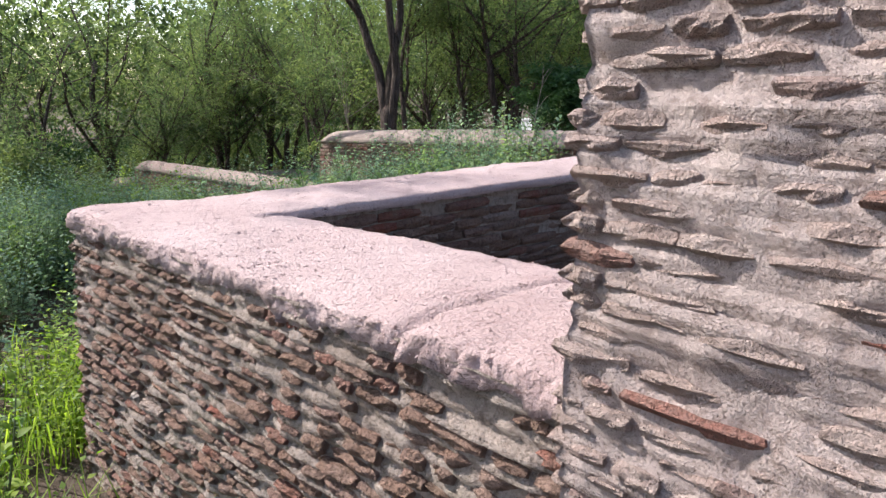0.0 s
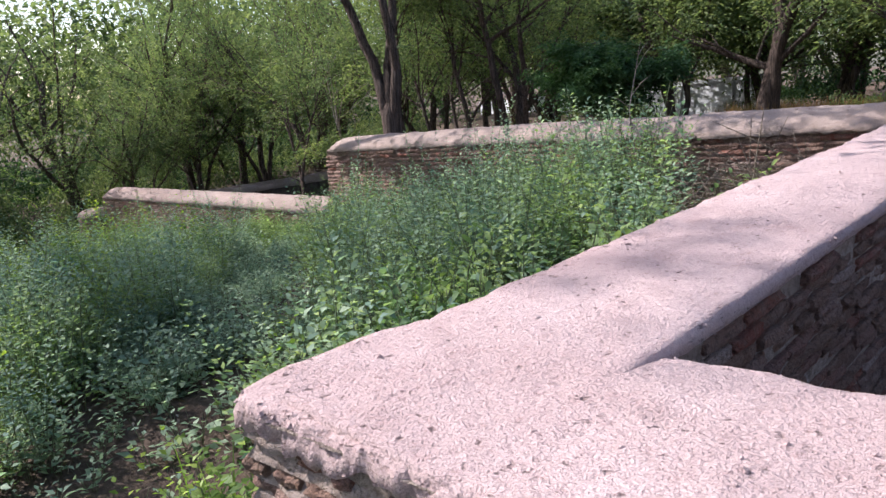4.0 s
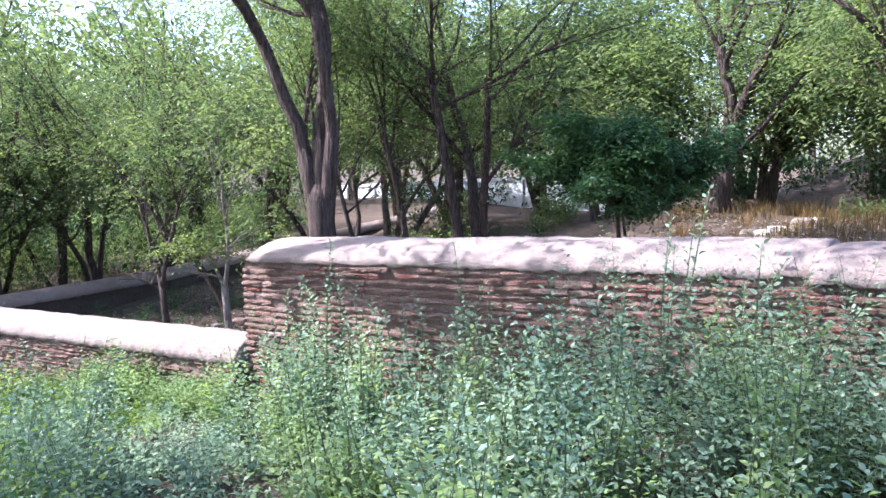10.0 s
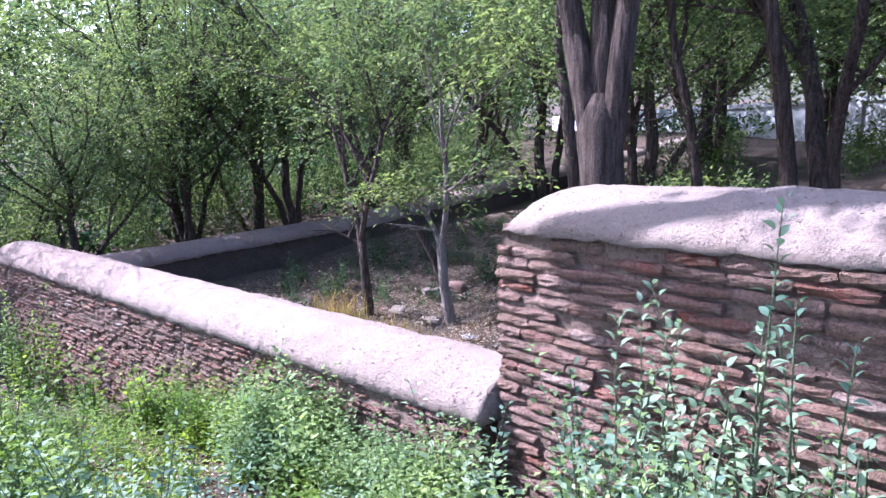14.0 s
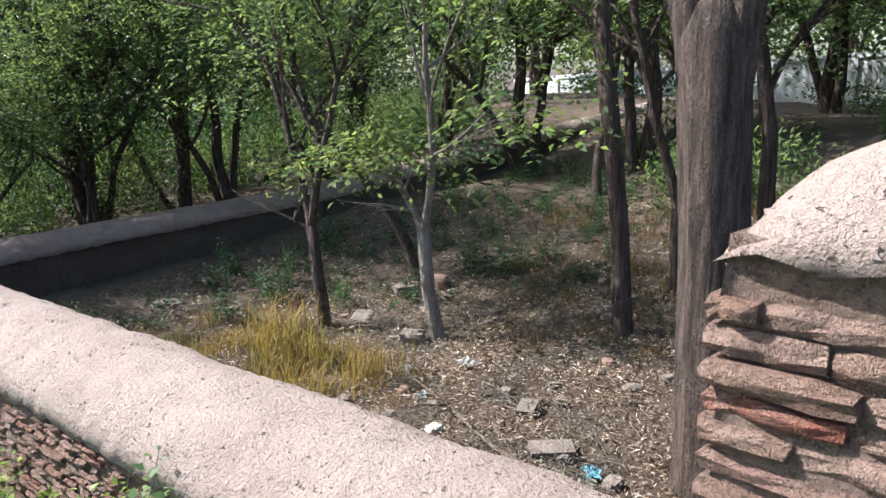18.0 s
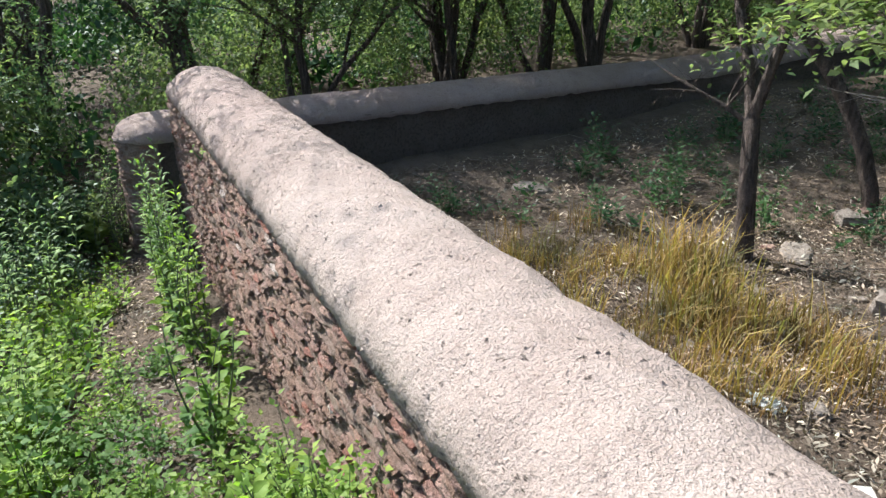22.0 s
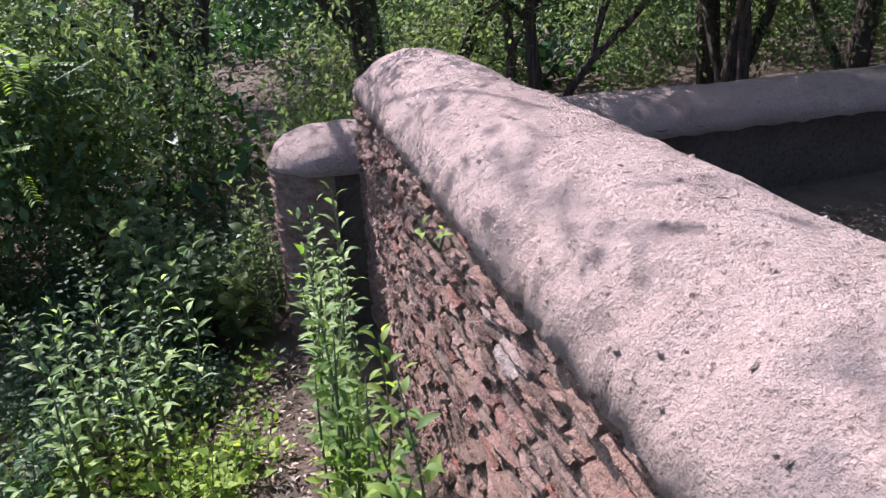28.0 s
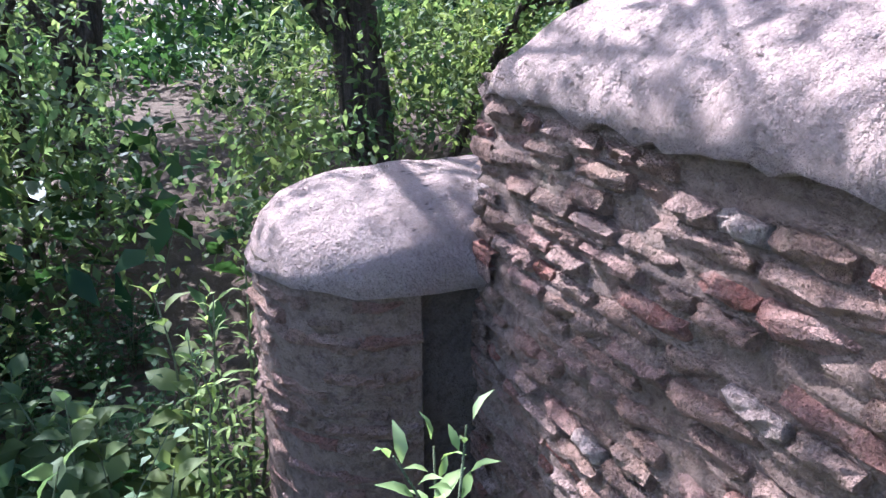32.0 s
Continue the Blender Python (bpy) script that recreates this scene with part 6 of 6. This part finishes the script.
plant("leafy weed at the foot of the long wall", -6.60, 6.66, 0.5, 6, leaf_lush, 0.09, 0.055, 29, 0.3, 0.15, 26)
plant("leafy weed at the foot of the long wall", -7.50, 6.88, 0.6, 6, leaf_lush, 0.09, 0.055, 30, 0.3, 0.15, 26)

plant("sunlit slender weed by the wall foot", -9.57, 7.38, 0.92, 4, leaf_meadow, 0.075, 0.028, 41, 0.10, 0.2, 34)
plant("sunlit bushy weed by the wall foot", -8.95, 7.18, 0.85, 5, leaf_lush, 0.075, 0.030, 42, 0.14, 0.15, 36)
plant("sunlit bushy weed by the wall foot", -9.25, 7.30, 0.78, 5, leaf_lush, 0.075, 0.030, 43, 0.14, 0.15, 36)
plant("pale-leaved weed standing free", -9.95, 6.82, 0.82, 4, leaf_meadow, 0.085, 0.028, 44, 0.16, 0.25, 30)
plant("pale-leaved weed standing free", -10.12, 6.62, 0.75, 4, leaf_meadow, 0.085, 0.028, 45, 0.2, 0.25, 30)
plant("pale-leaved weed standing free", -9.85, 6.55, 0.85, 4, leaf_meadow, 0.085, 0.028, 46, 0.2, 0.25, 30)
plant("slender weed before the round wall end", -10.2, 7.50, 0.9, 4, leaf_meadow, 0.075, 0.026, 47, 0.1, 0.2, 34)

# young plants that stand clear of the rest, beside the way
r = random.Random(29)
for k, (x, y) in enumerate(sow([(0.9, 0.2), (1.2, 1.2), (0.2, 1.9), (0.2, 1.2), (0.5, 0.4)], 24, 91, 0.40, 0.17)):
    plant("young yellow-green weed with whorled leaves", x, y, r.uniform(0.45, 0.75), 6, leaf_meadow, 0.085, 0.046, 100 + k, 0.28, 0.2, 30)
for k, (x, y) in enumerate(sow([(-1.2, 3.3), (-2.0, 3.9), (-3.0, 4.9), (-2.8, 5.6), (-0.2, 4.4), (0.2, 3.4)], 18, 92, 0.45, 0.3)):
    plant("pale grey-green weed with broad leaves", x, y, r.uniform(0.6, 0.95), 7, leaf_weed if k % 3 else leaf_meadow, 0.060, 0.033, 130 + k, 0.26, 0.15, 42)
for k, (x, y) in enumerate(sow([(-5.6, 5.5), (-6.4, 5.8), (-8.2, 6.1), (-8.2, 5.2), (-6.0, 4.9)], 14, 93, 0.5, 0.3)):
    plant("fresh green weed with toothed leaves", x, y, r.uniform(0.55, 0.95), 5, leaf_lush, 0.06, 0.036, 160 + k, 0.25, 0.2, 34)

for k, (x, y) in enumerate(sow(STRIP, 16, 94, 0.3, 0.16)):
    plant("pale yellow-green weed beside the plastered wall", x, y, r.uniform(0.55, 0.85), 6, leaf_meadow, 0.075, 0.042, 180 + k, 0.24, 0.2, 34)

# a dead bare stalk among the weeds
verts, faces = [], []
r = random.Random(3)
base = Vector((0, 0, 0))
pts = [base, Vector((0.02, 0, 0.45)), Vector((-0.02, 0.02, 0.85)), Vector((0.05, 0.02, 1.25))]
tube(verts, faces, pts, [0.009, 0.008, 0.006, 0.003], 5)
for k in range(9):
    i = r.randint(1, 2)
    a = pts[i].lerp(pts[i + 1], r.random())
    d_ = Vector((r.gauss(0, 0.6), r.gauss(0, 0.6), 0.6)).normalized() * r.uniform(0.12, 0.3)
    tube(verts, faces, [a, a + d_ * 0.5 + Vector((0, 0, 0.02)), a + d_], [0.004, 0.003, 0.001], 4)
stalk = mesh_object("dead_stalk", verts, faces, bark_pale)
stalk.matrix_basis = Matrix.Translation((0.78, 4.25, land_z(0.78, 4.25)))
tagged(stalk, "dead pale branching stalk above green weeds", "dead plant")


# a thorn branch with feathery leaves reaching in over the path
def sprig(label, foot, tip, seed):
    rs_ = np.random.RandomState(seed)
    root = new("acacia_branch")
    tagged(root, label, "branch")
    foot, tip = Vector(foot), Vector(tip)
    sv, sf, cen, way = [], [], [], []
    mid = foot.lerp(tip, 0.55) + Vector((0, 0, 0.12))
    main = [foot, foot.lerp(mid, 0.5) + Vector((0, 0, 0.05)), mid, mid.lerp(tip, 0.5) + Vector((0, 0, 0.02)), tip]
    tube(sv, sf, main, [0.012, 0.009, 0.006, 0.004, 0.002], 5)
    for k in range(16):
        f = 0.35 + 0.65 * k / 15
        i = min(3, int(f * 4))
        a = main[i].lerp(main[i + 1], f * 4 - i)
        d_ = ((tip - foot).normalized() * 0.6 + Vector(rs_.normal(0, 0.6, 3))).normalized() * rs_.uniform(0.08, 0.16)
        tube(sv, sf, [a, a + d_], [0.002, 0.001], 3)
        for j in range(9):
            q = a + d_ * (0.2 + 0.8 * j / 8)
            for sgn in (-1, 1):
                o = d_.cross(Vector((0, 0, 1))).normalized() * sgn + d_.normalized() * 0.4
                cen.append(tuple(q))
                way.append(tuple(o))
    mesh_object("twig", sv, sf, stem_green, root, smooth=True)
    v, f = leaf_blades(np.array(cen), np.array(way), np.ones(len(cen)), rs_, 0.034, 0.013, 0.05)
    quads_object("foliage", v, f, leaf_lush, root)


sprig("thorn branch with bright feathery leaves", (-10.95, 5.95, 0.4), (-9.9, 6.78, 0.02), 1)
sprig("thorn branch with bright feathery leaves", (-11.05, 6.0, 0.1), (-10.2, 6.6, -0.25), 2)
sprig("thorn branch with bright feathery leaves", (-10.9, 5.5, 0.6), (-10.05, 6.25, 0.33), 3)
